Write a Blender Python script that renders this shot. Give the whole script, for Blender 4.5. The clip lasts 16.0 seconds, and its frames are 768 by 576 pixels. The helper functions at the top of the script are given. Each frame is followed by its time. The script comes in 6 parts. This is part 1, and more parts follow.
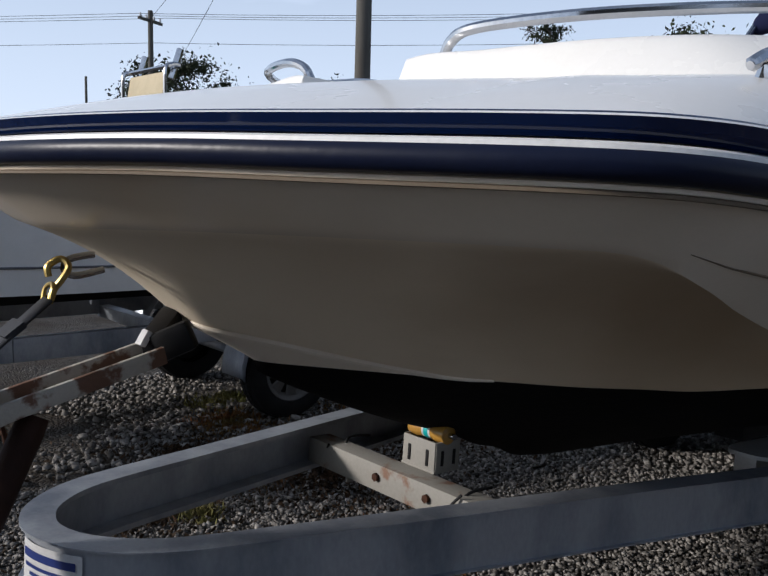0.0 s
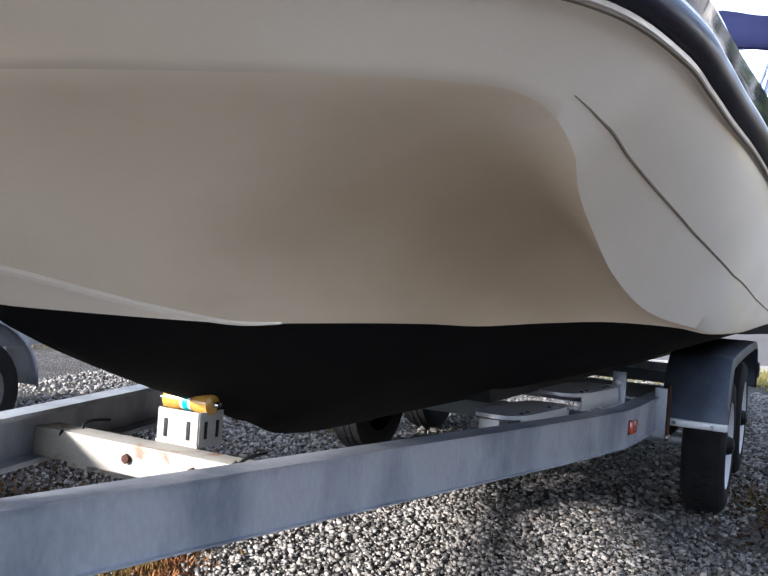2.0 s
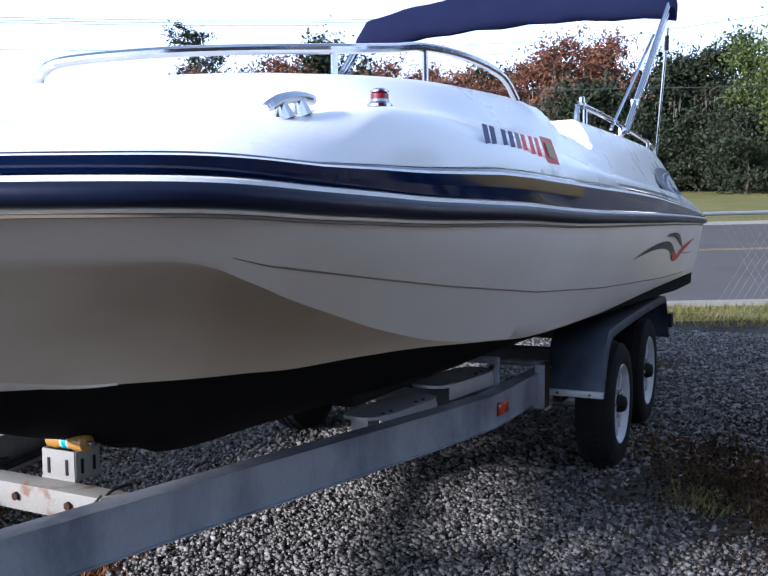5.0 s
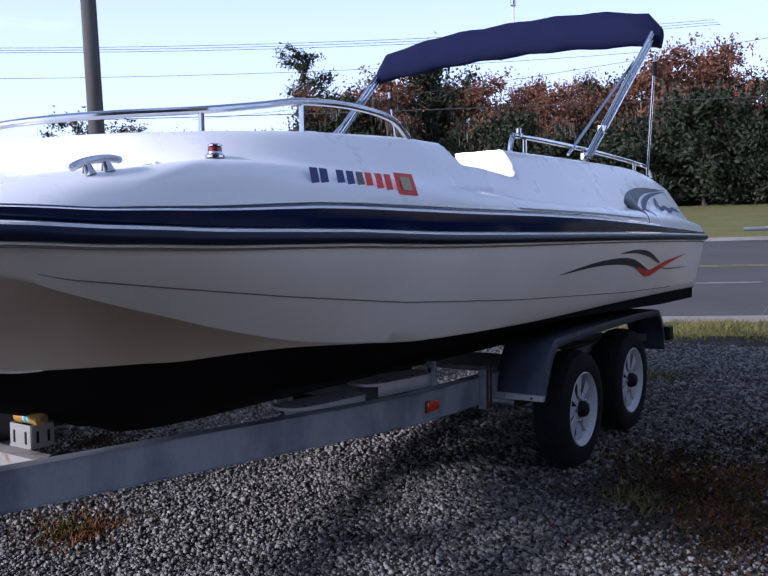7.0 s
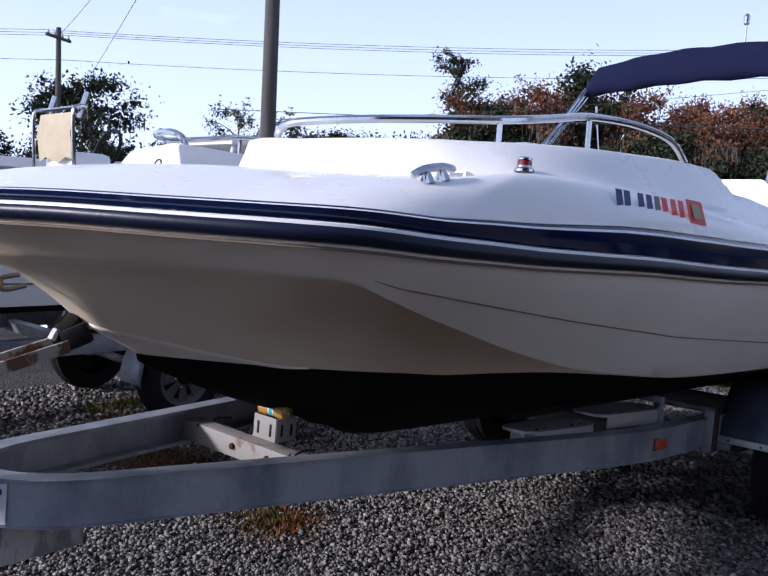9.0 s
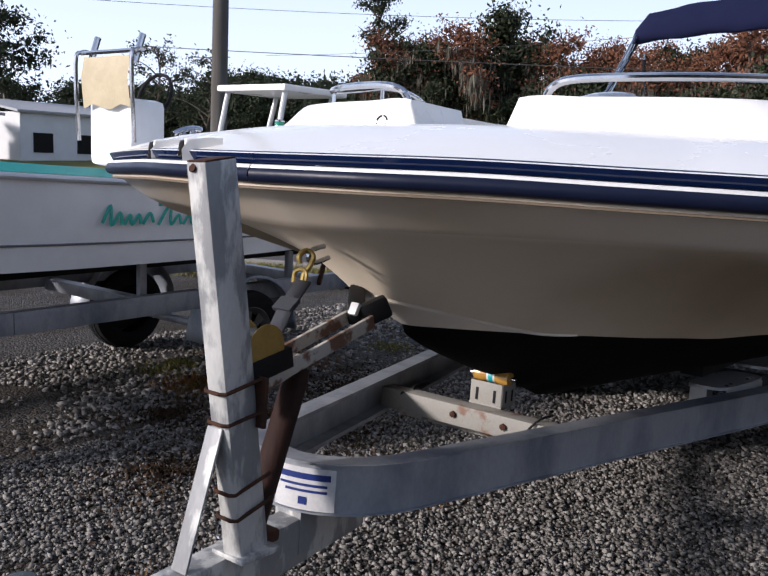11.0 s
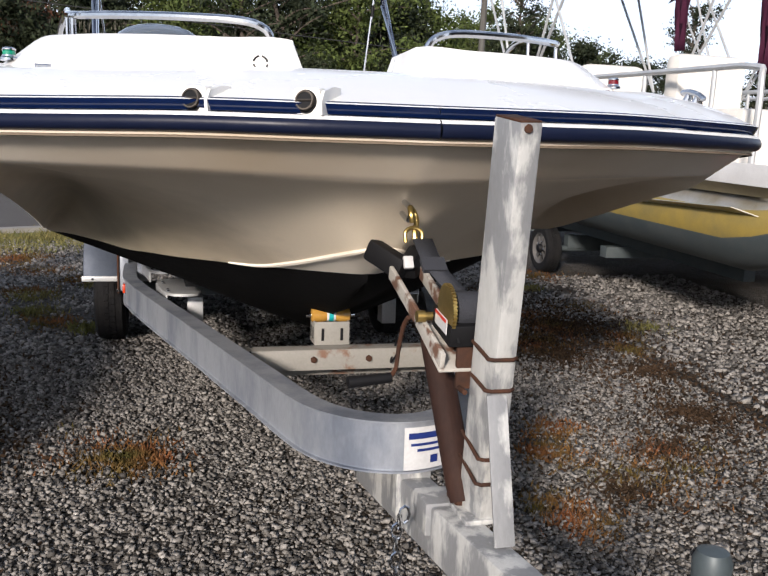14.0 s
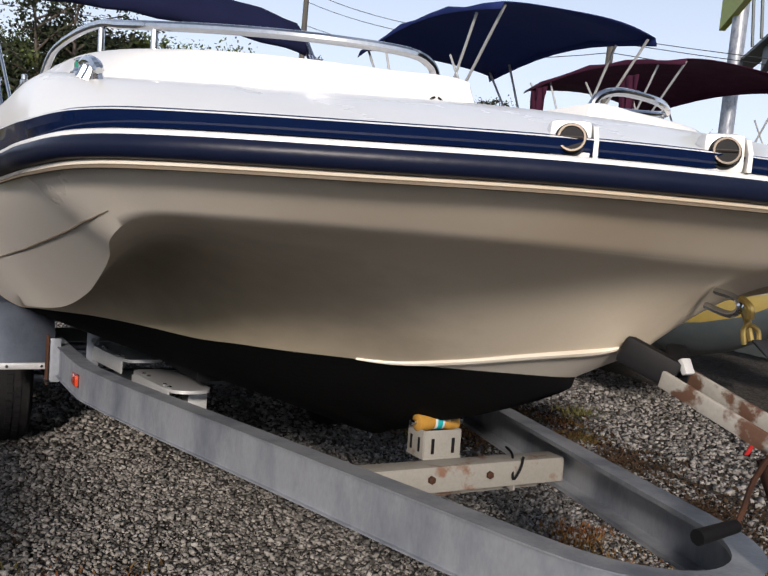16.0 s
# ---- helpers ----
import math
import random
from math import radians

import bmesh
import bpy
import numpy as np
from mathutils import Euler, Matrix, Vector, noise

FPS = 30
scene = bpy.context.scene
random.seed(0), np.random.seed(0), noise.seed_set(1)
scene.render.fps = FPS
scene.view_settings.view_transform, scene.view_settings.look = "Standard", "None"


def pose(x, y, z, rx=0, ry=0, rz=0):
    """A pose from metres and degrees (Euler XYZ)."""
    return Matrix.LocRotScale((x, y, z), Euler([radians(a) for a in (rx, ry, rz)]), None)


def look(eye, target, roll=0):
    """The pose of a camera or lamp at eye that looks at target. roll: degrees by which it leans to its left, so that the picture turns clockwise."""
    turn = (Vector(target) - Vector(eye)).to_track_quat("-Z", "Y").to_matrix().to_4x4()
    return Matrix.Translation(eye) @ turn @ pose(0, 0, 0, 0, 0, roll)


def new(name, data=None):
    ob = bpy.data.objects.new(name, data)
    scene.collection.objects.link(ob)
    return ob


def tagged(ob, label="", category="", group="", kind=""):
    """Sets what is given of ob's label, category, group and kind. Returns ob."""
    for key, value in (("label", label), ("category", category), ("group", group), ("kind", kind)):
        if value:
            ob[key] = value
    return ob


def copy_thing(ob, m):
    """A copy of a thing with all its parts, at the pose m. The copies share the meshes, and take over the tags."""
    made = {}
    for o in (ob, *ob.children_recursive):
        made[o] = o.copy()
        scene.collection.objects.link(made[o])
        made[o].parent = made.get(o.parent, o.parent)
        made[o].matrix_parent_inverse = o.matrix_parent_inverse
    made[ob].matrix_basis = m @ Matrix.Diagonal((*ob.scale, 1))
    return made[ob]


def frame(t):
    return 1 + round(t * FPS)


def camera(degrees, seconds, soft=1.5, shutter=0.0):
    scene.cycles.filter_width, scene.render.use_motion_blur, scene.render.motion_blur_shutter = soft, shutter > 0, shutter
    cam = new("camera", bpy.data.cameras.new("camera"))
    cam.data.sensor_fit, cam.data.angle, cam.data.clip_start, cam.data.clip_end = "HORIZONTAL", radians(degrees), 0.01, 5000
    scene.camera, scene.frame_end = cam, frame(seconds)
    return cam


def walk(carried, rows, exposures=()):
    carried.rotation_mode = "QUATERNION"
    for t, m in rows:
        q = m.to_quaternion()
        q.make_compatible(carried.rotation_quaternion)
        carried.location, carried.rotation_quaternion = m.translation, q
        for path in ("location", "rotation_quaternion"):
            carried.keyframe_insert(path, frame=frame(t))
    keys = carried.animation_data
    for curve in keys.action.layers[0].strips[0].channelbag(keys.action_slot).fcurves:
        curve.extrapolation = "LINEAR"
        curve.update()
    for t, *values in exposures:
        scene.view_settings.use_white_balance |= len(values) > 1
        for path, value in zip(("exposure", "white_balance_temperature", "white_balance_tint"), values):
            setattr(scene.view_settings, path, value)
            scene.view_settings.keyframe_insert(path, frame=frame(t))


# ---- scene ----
cam = camera(49.5, 16.0)
PATH = [
    (0, (0.151, -1.595, 1.451), (1.449, -0.091, 1.213), 1.5),
    (0.5, (0.088, -1.596, 1.423), (1.536, -0.234, 1.208), 1.6),
    (1, (0.111, -1.482, 1.328), (1.683, -0.253, 1.188), 2.9),
    (1.5, (0.064, -1.395, 1.236), (1.76, -0.339, 1.162), 2.5),
    (2, (0.11, -1.34, 1.189), (1.888, -0.429, 1.1), 2.9),
    (2.5, (0.158, -1.36, 1.157), (1.98, -0.546, 1.036), 2.3),
    (3, (0.2, -1.381, 1.157), (2.05, -0.633, 1.035), 1.8),
    (3.5, (0.156, -1.423, 1.229), (2.036, -0.749, 1.119), 1.7),
    (4, (0.081, -1.577, 1.323), (1.948, -0.866, 1.232), 0.3),
    (4.2, (0.092, -1.619, 1.362), (1.945, -0.876, 1.241), -0.5),
    (6.3, (-0.048, -2.483, 1.527), (1.622, -1.408, 1.285), -1.8),
    (6.5, (-0.038, -2.591, 1.496), (1.622, -1.496, 1.288), -2.3),
    (7, (0.0, -2.742, 1.493), (1.643, -1.617, 1.308), -2.1),
    (7.5, (-0.011, -2.772, 1.531), (1.615, -1.624, 1.334), -0.6),
    (8, (-0.045, -2.72, 1.543), (1.545, -1.522, 1.346), 0.8),
    (8.5, (-0.123, -2.524, 1.531), (1.417, -1.261, 1.345), 1.9),
    (9, (-0.206, -2.317, 1.525), (1.246, -0.953, 1.349), 2.8),
    (9.5, (-0.368, -2.089, 1.528), (1.041, -0.684, 1.324), 4.6),
    (9.7, (-0.383, -1.965, 1.543), (1.037, -0.573, 1.33), 3.9),
    (11.8, (-1.192, -1.017, 1.522), (0.586, -0.187, 1.134), 4.7),
    (12, (-1.259, -0.881, 1.519), (0.574, -0.192, 1.117), 5.1),
    (12.5, (-1.374, -0.491, 1.519), (0.552, -0.15, 1.103), 3.1),
    (13, (-1.378, -0.079, 1.502), (0.578, -0.072, 1.086), 3.6),
    (13.5, (-1.325, 0.256, 1.493), (0.616, 0.008, 1.078), 3.1),
    (14, (-1.218, 0.566, 1.507), (0.679, 0.071, 1.111), 2.5),
    (14.5, (-1.055, 0.884, 1.508), (0.786, 0.197, 1.138), 3.6),
    (15, (-0.816, 1.067, 1.509), (0.975, 0.25, 1.156), 4.0),
    (15.5, (-0.571, 1.24, 1.491), (1.18, 0.319, 1.195), 4.6),
    (16, (-0.323, 1.334, 1.407), (1.423, 0.377, 1.218), 5.3),
]
EXPOSURE = ((0.0, -0.35, 5500, 11), (1.0, 0.1, 5250, 13), (1.5, 0.85, 5500, 12), (2.0, 1.9, 5400, 12), (3.5, 2.6, 5300, 12), (4.2, 1.75, 5100, 11), (6.3, 0.3, 4880, 22), (9.7, 0.05, 5250, 20), (11.8, 0.15, 5650, 14), (13.0, 0.35, 5750, 13), (16.0, -0.12, 5850, 13))
walk(cam, [(t, look(eye, target, roll)) for t, eye, target, roll in PATH], EXPOSURE)

# ---- light ----
SUN_UP, SUN_AZ = radians(22), radians(-61)      # height; azimuth from +y towards +x
world = bpy.data.worlds.new("sky")
scene.world = world
world.use_nodes = True
wt = world.node_tree
wt.nodes.clear()
w_out = wt.nodes.new("ShaderNodeOutputWorld")
w_bg = wt.nodes.new("ShaderNodeBackground")
w_sky = wt.nodes.new("ShaderNodeTexSky")
w_sky.sky_type = "NISHITA"
w_sky.sun_disc = False
w_sky.sun_elevation = SUN_UP
w_sky.sun_rotation = SUN_AZ
w_sky.dust_density = 2.0
w_sky.ozone_density = 1.5
w_co = wt.nodes.new("ShaderNodeTexCoord")
w_map = wt.nodes.new("ShaderNodeMapping")
w_map.inputs["Scale"].default_value = (1.0, 1.0, 5.0)
w_noise = wt.nodes.new("ShaderNodeTexNoise")
w_noise.inputs["Scale"].default_value = 1.6
w_noise.inputs["Detail"].default_value = 5
w_ramp = wt.nodes.new("ShaderNodeValToRGB")
w_ramp.color_ramp.elements[0].position = 0.46
w_ramp.color_ramp.elements[1].position = 0.74
w_ramp.color_ramp.elements[1].color = (0.8, 0.8, 0.8, 1)
w_mix = wt.nodes.new("ShaderNodeMix")
w_mix.data_type = "RGBA"
w_mix.inputs["B"].default_value = (13.2, 13.7, 14.3, 1)
wt.links.new(w_co.outputs["Generated"], w_map.inputs["Vector"])
wt.links.new(w_map.outputs["Vector"], w_noise.inputs["Vector"])
wt.links.new(w_noise.outputs["Fac"], w_ramp.inputs["Fac"])
w_sep = wt.nodes.new("ShaderNodeSeparateXYZ")
wt.links.new(w_co.outputs["Generated"], w_sep.inputs["Vector"])
w_haze = wt.nodes.new("ShaderNodeMapRange")
w_haze.inputs["From Min"].default_value, w_haze.inputs["From Max"].default_value = 0.0, 0.55
w_haze.inputs["To Min"].default_value, w_haze.inputs["To Max"].default_value = 0.88, 0.14
wt.links.new(w_sep.outputs["Z"], w_haze.inputs["Value"])
w_max = wt.nodes.new("ShaderNodeMath")
w_max.operation = "MAXIMUM"
wt.links.new(w_ramp.outputs["Color"], w_max.inputs[0])
wt.links.new(w_haze.outputs["Result"], w_max.inputs[1])
wt.links.new(w_max.outputs["Value"], w_mix.inputs["Factor"])
wt.links.new(w_sky.outputs["Color"], w_mix.inputs["A"])
wt.links.new(w_mix.outputs["Result"], w_bg.inputs["Color"])
w_bg.inputs["Strength"].default_value = 0.09
wt.links.new(w_bg.outputs["Background"], w_out.inputs["Surface"])

sun = new("sun", bpy.data.lights.new("sun", "SUN"))
sun.data.energy = 5.0
sun.data.angle = radians(6)
sun.data.color = (1.0, 0.85, 0.67)
sun.matrix_world = look((20 * math.sin(SUN_AZ), 20 * math.cos(SUN_AZ), 20 * math.tan(SUN_UP)), (0, 0, 0))


# ---- materials ----
def mat(name, base, rough=0.5, metal=0.0, other=None, scale=8.0, grain=120.0, amount=0.5, bump=0.0, bump_scale=60.0,
        vary=0.0, coat=0.0, spread=(0.35, 0.7), trans=0.0, ior=1.45, rough_vary=0.1, stretch=(1, 1, 1), spec=0.5, islands=False, speck=0.14):
    """Principled surface: base colour with blotches of `other`, fine grain, roughness variation and relief."""
    m = bpy.data.materials.new(name)
    m.use_nodes = True
    nt = m.node_tree
    b = nt.nodes["Principled BSDF"]
    b.inputs["Roughness"].default_value = rough
    b.inputs["Metallic"].default_value = metal
    b.inputs["Coat Weight"].default_value = coat
    b.inputs["Coat Roughness"].default_value = 0.08
    b.inputs["Transmission Weight"].default_value = trans
    b.inputs["IOR"].default_value = ior
    b.inputs["Specular IOR Level"].default_value = spec
    co = nt.nodes.new("ShaderNodeTexCoord")
    mp = nt.nodes.new("ShaderNodeMapping")
    mp.inputs["Scale"].default_value = stretch
    nt.links.new(co.outputs["Object"], mp.inputs["Vector"])
    other = other or tuple(c * 0.72 for c in base)
    n1 = nt.nodes.new("ShaderNodeTexNoise")
    n1.inputs["Scale"].default_value = scale
    n1.inputs["Detail"].default_value = 6
    n1.inputs["Roughness"].default_value = 0.6
    nt.links.new(mp.outputs["Vector"], n1.inputs["Vector"])
    r1 = nt.nodes.new("ShaderNodeMapRange")
    r1.inputs["From Min"].default_value, r1.inputs["From Max"].default_value = spread
    r1.inputs["To Max"].default_value = amount
    nt.links.new(n1.outputs["Fac"], r1.inputs["Value"])
    mx = nt.nodes.new("ShaderNodeMix")
    mx.data_type = "RGBA"
    mx.inputs["A"].default_value = (*base, 1)
    mx.inputs["B"].default_value = (*other, 1)
    nt.links.new(r1.outputs["Result"], mx.inputs["Factor"])
    n2 = nt.nodes.new("ShaderNodeTexNoise")
    n2.inputs["Scale"].default_value = grain
    n2.inputs["Detail"].default_value = 3
    nt.links.new(mp.outputs["Vector"], n2.inputs["Vector"])
    r2 = nt.nodes.new("ShaderNodeMapRange")
    r2.inputs["To Min"].default_value, r2.inputs["To Max"].default_value = 1 - speck, 1 + speck
    nt.links.new(n2.outputs["Fac"], r2.inputs["Value"])
    ml = nt.nodes.new("ShaderNodeMix")
    ml.data_type, ml.blend_type = "RGBA", "MULTIPLY"
    ml.inputs["Factor"].default_value = 1.0
    nt.links.new(mx.outputs["Result"], ml.inputs["A"])
    nt.links.new(r2.outputs["Result"], ml.inputs["B"])
    colour = ml.outputs["Result"]
    if vary:
        src = nt.nodes.new("ShaderNodeNewGeometry").outputs["Random Per Island"] if islands else nt.nodes.new("ShaderNodeObjectInfo").outputs["Random"]
        hv = nt.nodes.new("ShaderNodeHueSaturation")
        rv = nt.nodes.new("ShaderNodeMapRange")
        rv.inputs["To Min"].default_value, rv.inputs["To Max"].default_value = 1 - vary, 1 + vary
        nt.links.new(src, rv.inputs["Value"])
        nt.links.new(rv.outputs["Result"], hv.inputs["Value"])
        nt.links.new(colour, hv.inputs["Color"])
        colour = hv.outputs["Color"]
    nt.links.new(colour, b.inputs["Base Color"])
    rr = nt.nodes.new("ShaderNodeMapRange")
    rr.inputs["To Min"].default_value, rr.inputs["To Max"].default_value = max(0.0, rough - rough_vary), min(1.0, rough + rough_vary)
    nt.links.new(n1.outputs["Fac"], rr.inputs["Value"])
    nt.links.new(rr.outputs["Result"], b.inputs["Roughness"])
    if bump:
        n3 = nt.nodes.new("ShaderNodeTexNoise")
        n3.inputs["Scale"].default_value = bump_scale
        n3.inputs["Detail"].default_value = 5
        nt.links.new(mp.outputs["Vector"], n3.inputs["Vector"])
        bp = nt.nodes.new("ShaderNodeBump")
        bp.inputs["Strength"].default_value = bump
        bp.inputs["Distance"].default_value = 0.01
        nt.links.new(n3.outputs["Fac"], bp.inputs["Height"])
        nt.links.new(bp.outputs["Normal"], b.inputs["Normal"])
    return m


GELCOAT = mat("hull_gelcoat", (0.82, 0.765, 0.675), 0.3, other=(0.69, 0.63, 0.525), scale=1.3, amount=0.55, spread=(0.45, 0.75), bump=0.02, bump_scale=5, coat=0.25, rough_vary=0.08, speck=0.03)
# browner tone below the knuckle: real staining plus painted shade of downward faces
STAINED_SHADED = mat("stained_shaded_gelcoat", (0.74, 0.65, 0.51), 0.5, spec=0.3, other=(0.58, 0.48, 0.34), scale=1.3, amount=0.6, spread=(0.43, 0.72), bump=0.03, bump_scale=6, coat=0.02, rough_vary=0.1, speck=0.03)


def tunnel_stain_shade(m, centre, reach, colour, one_side=False, rough=3.5):
    """A brown water stain mixed with painted recess shade, with a ragged edge, on both sides of the keel or on one."""
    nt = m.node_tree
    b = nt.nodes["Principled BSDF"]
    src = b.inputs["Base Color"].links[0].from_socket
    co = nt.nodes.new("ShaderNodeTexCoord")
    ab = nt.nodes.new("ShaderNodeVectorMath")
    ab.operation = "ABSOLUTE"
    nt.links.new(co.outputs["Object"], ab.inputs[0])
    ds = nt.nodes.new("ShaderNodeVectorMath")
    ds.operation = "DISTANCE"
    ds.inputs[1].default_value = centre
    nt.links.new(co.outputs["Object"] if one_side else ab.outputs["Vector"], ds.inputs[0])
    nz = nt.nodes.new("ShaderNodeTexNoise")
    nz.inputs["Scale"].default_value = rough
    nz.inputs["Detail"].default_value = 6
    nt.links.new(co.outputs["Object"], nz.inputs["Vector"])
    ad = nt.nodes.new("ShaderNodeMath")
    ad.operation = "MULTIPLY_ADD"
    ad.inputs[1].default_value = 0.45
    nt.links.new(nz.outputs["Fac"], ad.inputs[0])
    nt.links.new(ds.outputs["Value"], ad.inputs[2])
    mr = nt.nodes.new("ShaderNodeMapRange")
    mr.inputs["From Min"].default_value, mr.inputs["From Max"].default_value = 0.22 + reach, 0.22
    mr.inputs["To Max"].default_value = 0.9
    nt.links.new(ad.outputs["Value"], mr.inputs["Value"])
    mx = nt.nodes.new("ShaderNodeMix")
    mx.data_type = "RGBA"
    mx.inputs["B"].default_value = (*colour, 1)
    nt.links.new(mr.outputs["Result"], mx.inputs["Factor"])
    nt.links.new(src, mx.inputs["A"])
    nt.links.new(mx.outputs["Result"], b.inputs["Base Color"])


# bow and tunnel patches: stains deepened by painted shade under the flare
tunnel_stain_shade(GELCOAT, (0.62, 0.40, 1.22), 0.95, (0.52, 0.425, 0.30))
tunnel_stain_shade(STAINED_SHADED, (1.62, 0.86, 0.97), 0.72, (0.43, 0.335, 0.215))
tunnel_stain_shade(STAINED_SHADED, (1.72, 0.80, 1.02), 0.80, (0.27, 0.24, 0.175), True, 11.0)
DECK = mat("deck_gelcoat", (0.80, 0.79, 0.76), 0.28, other=(0.70, 0.68, 0.63), scale=2.0, amount=0.5, coat=0.3, rough_vary=0.08, speck=0.03)
NAVY = mat("navy_gelcoat", (0.004, 0.011, 0.052), 0.07, other=(0.005, 0.013, 0.046), scale=6, rough_vary=0.03, speck=0.03, spec=0.5)
RUBBER = mat("rail_rubber", (0.006, 0.009, 0.026), 0.36, other=(0.009, 0.012, 0.029), scale=10, amount=0.6, bump=0.05, spec=0.22)
INSERT = mat("white_vinyl", (0.75, 0.75, 0.74), 0.4)
BOTTOM = mat("antifouling_paint", (0.004, 0.004, 0.0045), 0.9, other=(0.008, 0.008, 0.008), scale=5, bump=0.15, bump_scale=40, spec=0.08)
STEEL = mat("polished_stainless", (0.58, 0.59, 0.61), 0.12, metal=1.0, rough_vary=0.06)
GALV = mat("galvanised_steel", (0.34, 0.36, 0.395), 0.44, metal=0.4, other=(0.145, 0.165, 0.205), scale=5, amount=0.95, spread=(0.42, 0.68), bump=0.12, bump_scale=34, stretch=(1, 1, 0.45), rough_vary=0.12)
DULLGALV = mat("dull_galvanised_sheet", (0.105, 0.122, 0.158), 0.5, metal=0.3, other=(0.05, 0.06, 0.085), scale=6, amount=0.8, bump=0.1, bump_scale=30)
ALU = mat("mill_aluminium", (0.48, 0.49, 0.50), 0.42, metal=0.45, other=(0.60, 0.60, 0.58), scale=5, amount=0.7, bump=0.06)
CRUST = mat("scraped_aluminium_post", (0.24, 0.245, 0.25), 0.55, metal=0.2, other=(0.52, 0.52, 0.50), scale=11, amount=0.95, spread=(0.47, 0.55), bump=0.4, bump_scale=22, stretch=(1, 1, 0.35))
RUST = mat("rusty_steel", (0.036, 0.020, 0.015), 0.85, spec=0.2, other=(0.085, 0.036, 0.018), scale=18, amount=0.7, bump=0.3, bump_scale=80)
PAINTED = mat("chipped_white_paint", (0.25, 0.24, 0.215), 0.6, other=(0.16, 0.08, 0.045), scale=9, amount=0.9, spread=(0.56, 0.64), bump=0.1)
ARMPAINT = mat("rust_bitten_paint", (0.42, 0.40, 0.36), 0.65, other=(0.12, 0.055, 0.03), scale=14, amount=0.95, spread=(0.50, 0.58), bump=0.15)
BRACE = mat("brown_brace", (0.036, 0.018, 0.013), 0.7, spec=0.15, other=(0.018, 0.011, 0.010), scale=12, amount=0.8, bump=0.25, bump_scale=60, stretch=(1, 1, 0.4))
GOLD = mat("zinc_plated_gear", (0.42, 0.31, 0.10), 0.38, metal=0.9, other=(0.24, 0.18, 0.08), scale=20)
BLACK = mat("black_plastic", (0.006, 0.006, 0.007), 0.6, bump=0.05, spec=0.25)
WEBBING = mat("black_webbing", (0.03, 0.032, 0.04), 0.8, bump=0.4, bump_scale=300, grain=400)
TYRE = mat("tyre_rubber", (0.007, 0.007, 0.008), 0.85, other=(0.02, 0.019, 0.018), scale=9, amount=0.6, bump=0.2, bump_scale=120, spec=0.2)
WHEEL = mat("white_wheel_paint", (0.50, 0.52, 0.56), 0.4, other=(0.45, 0.42, 0.38), scale=14, amount=0.5)
DARKWHEEL = mat("dull_grey_wheel", (0.07, 0.068, 0.066), 0.7, other=(0.13, 0.12, 0.11), scale=12)
AMBER = mat("amber_roller", (0.38, 0.20, 0.035), 0.25, other=(0.5, 0.3, 0.06), scale=9, coat=0.5)
TEAL = mat("teal_label", (0.02, 0.35, 0.36), 0.4)
LENS = mat("orange_lens", (0.55, 0.05, 0.012), 0.25, coat=0.6)
REDLENS = mat("red_lens", (0.13, 0.006, 0.012), 0.2, coat=0.6)
GREENLENS = mat("green_lens", (0.01, 0.22, 0.13), 0.2, coat=0.6)
CLEAR = mat("lamp_glass", (0.28, 0.29, 0.30), 0.12, coat=0.6)
CANVAS = mat("navy_canvas", (0.008, 0.010, 0.034), 0.9, other=(0.013, 0.016, 0.045), scale=6, bump=0.35, bump_scale=14, spec=0.12)
NAVYTOP = mat("blue_canvas", (0.012, 0.022, 0.10), 0.85, other=(0.02, 0.03, 0.12), scale=5, bump=0.3, bump_scale=12, spec=0.15)
BURGUNDY = mat("burgundy_canvas", (0.048, 0.008, 0.024), 0.85, other=(0.03, 0.007, 0.02), scale=5, bump=0.3, bump_scale=14, spec=0.25)
BEIGE = mat("beige_vinyl_cover", (0.45, 0.38, 0.24), 0.6, other=(0.3, 0.25, 0.16), scale=6, bump=0.4, bump_scale=9)
DARKRED = mat("faded_red", (0.42, 0.02, 0.02), 0.5, other=(0.3, 0.03, 0.02))
CHARCOAL = mat("charcoal_graphic", (0.018, 0.020, 0.030), 0.4)
DULLBRASS = mat("dark_weathered_rim", (0.10, 0.085, 0.07), 0.45, metal=0.8)
SILVER = mat("silver_graphic", (0.12, 0.12, 0.13), 0.35, metal=0.3)
RED = mat("red_graphic", (0.62, 0.04, 0.02), 0.4)
INK = mat("dark_blue_ink", (0.015, 0.03, 0.16), 0.45)
DECAL = mat("white_decal", (0.58, 0.58, 0.58), 0.4)
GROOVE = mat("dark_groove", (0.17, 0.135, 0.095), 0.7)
TINT = mat("smoked_windscreen", (0.25, 0.30, 0.36), 0.06, trans=0.85, coat=0.4)
TEALPAINT = mat("teal_gelcoat", (0.01, 0.34, 0.28), 0.25, coat=0.4)
SKIFF = mat("skiff_gelcoat", (0.80, 0.81, 0.81), 0.32, other=(0.52, 0.52, 0.5), scale=2, coat=0.3, speck=0.03)
PONTOON = mat("pontoon_aluminium", (0.46, 0.45, 0.42), 0.38, metal=0.6, other=(0.30, 0.26, 0.16), scale=4, amount=0.8)
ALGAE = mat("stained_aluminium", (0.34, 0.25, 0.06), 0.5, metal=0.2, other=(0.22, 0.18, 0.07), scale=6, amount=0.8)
DARKALU = mat("dark_aluminium", (0.06, 0.075, 0.08), 0.5, metal=0.2, other=(0.11, 0.12, 0.12), scale=7)
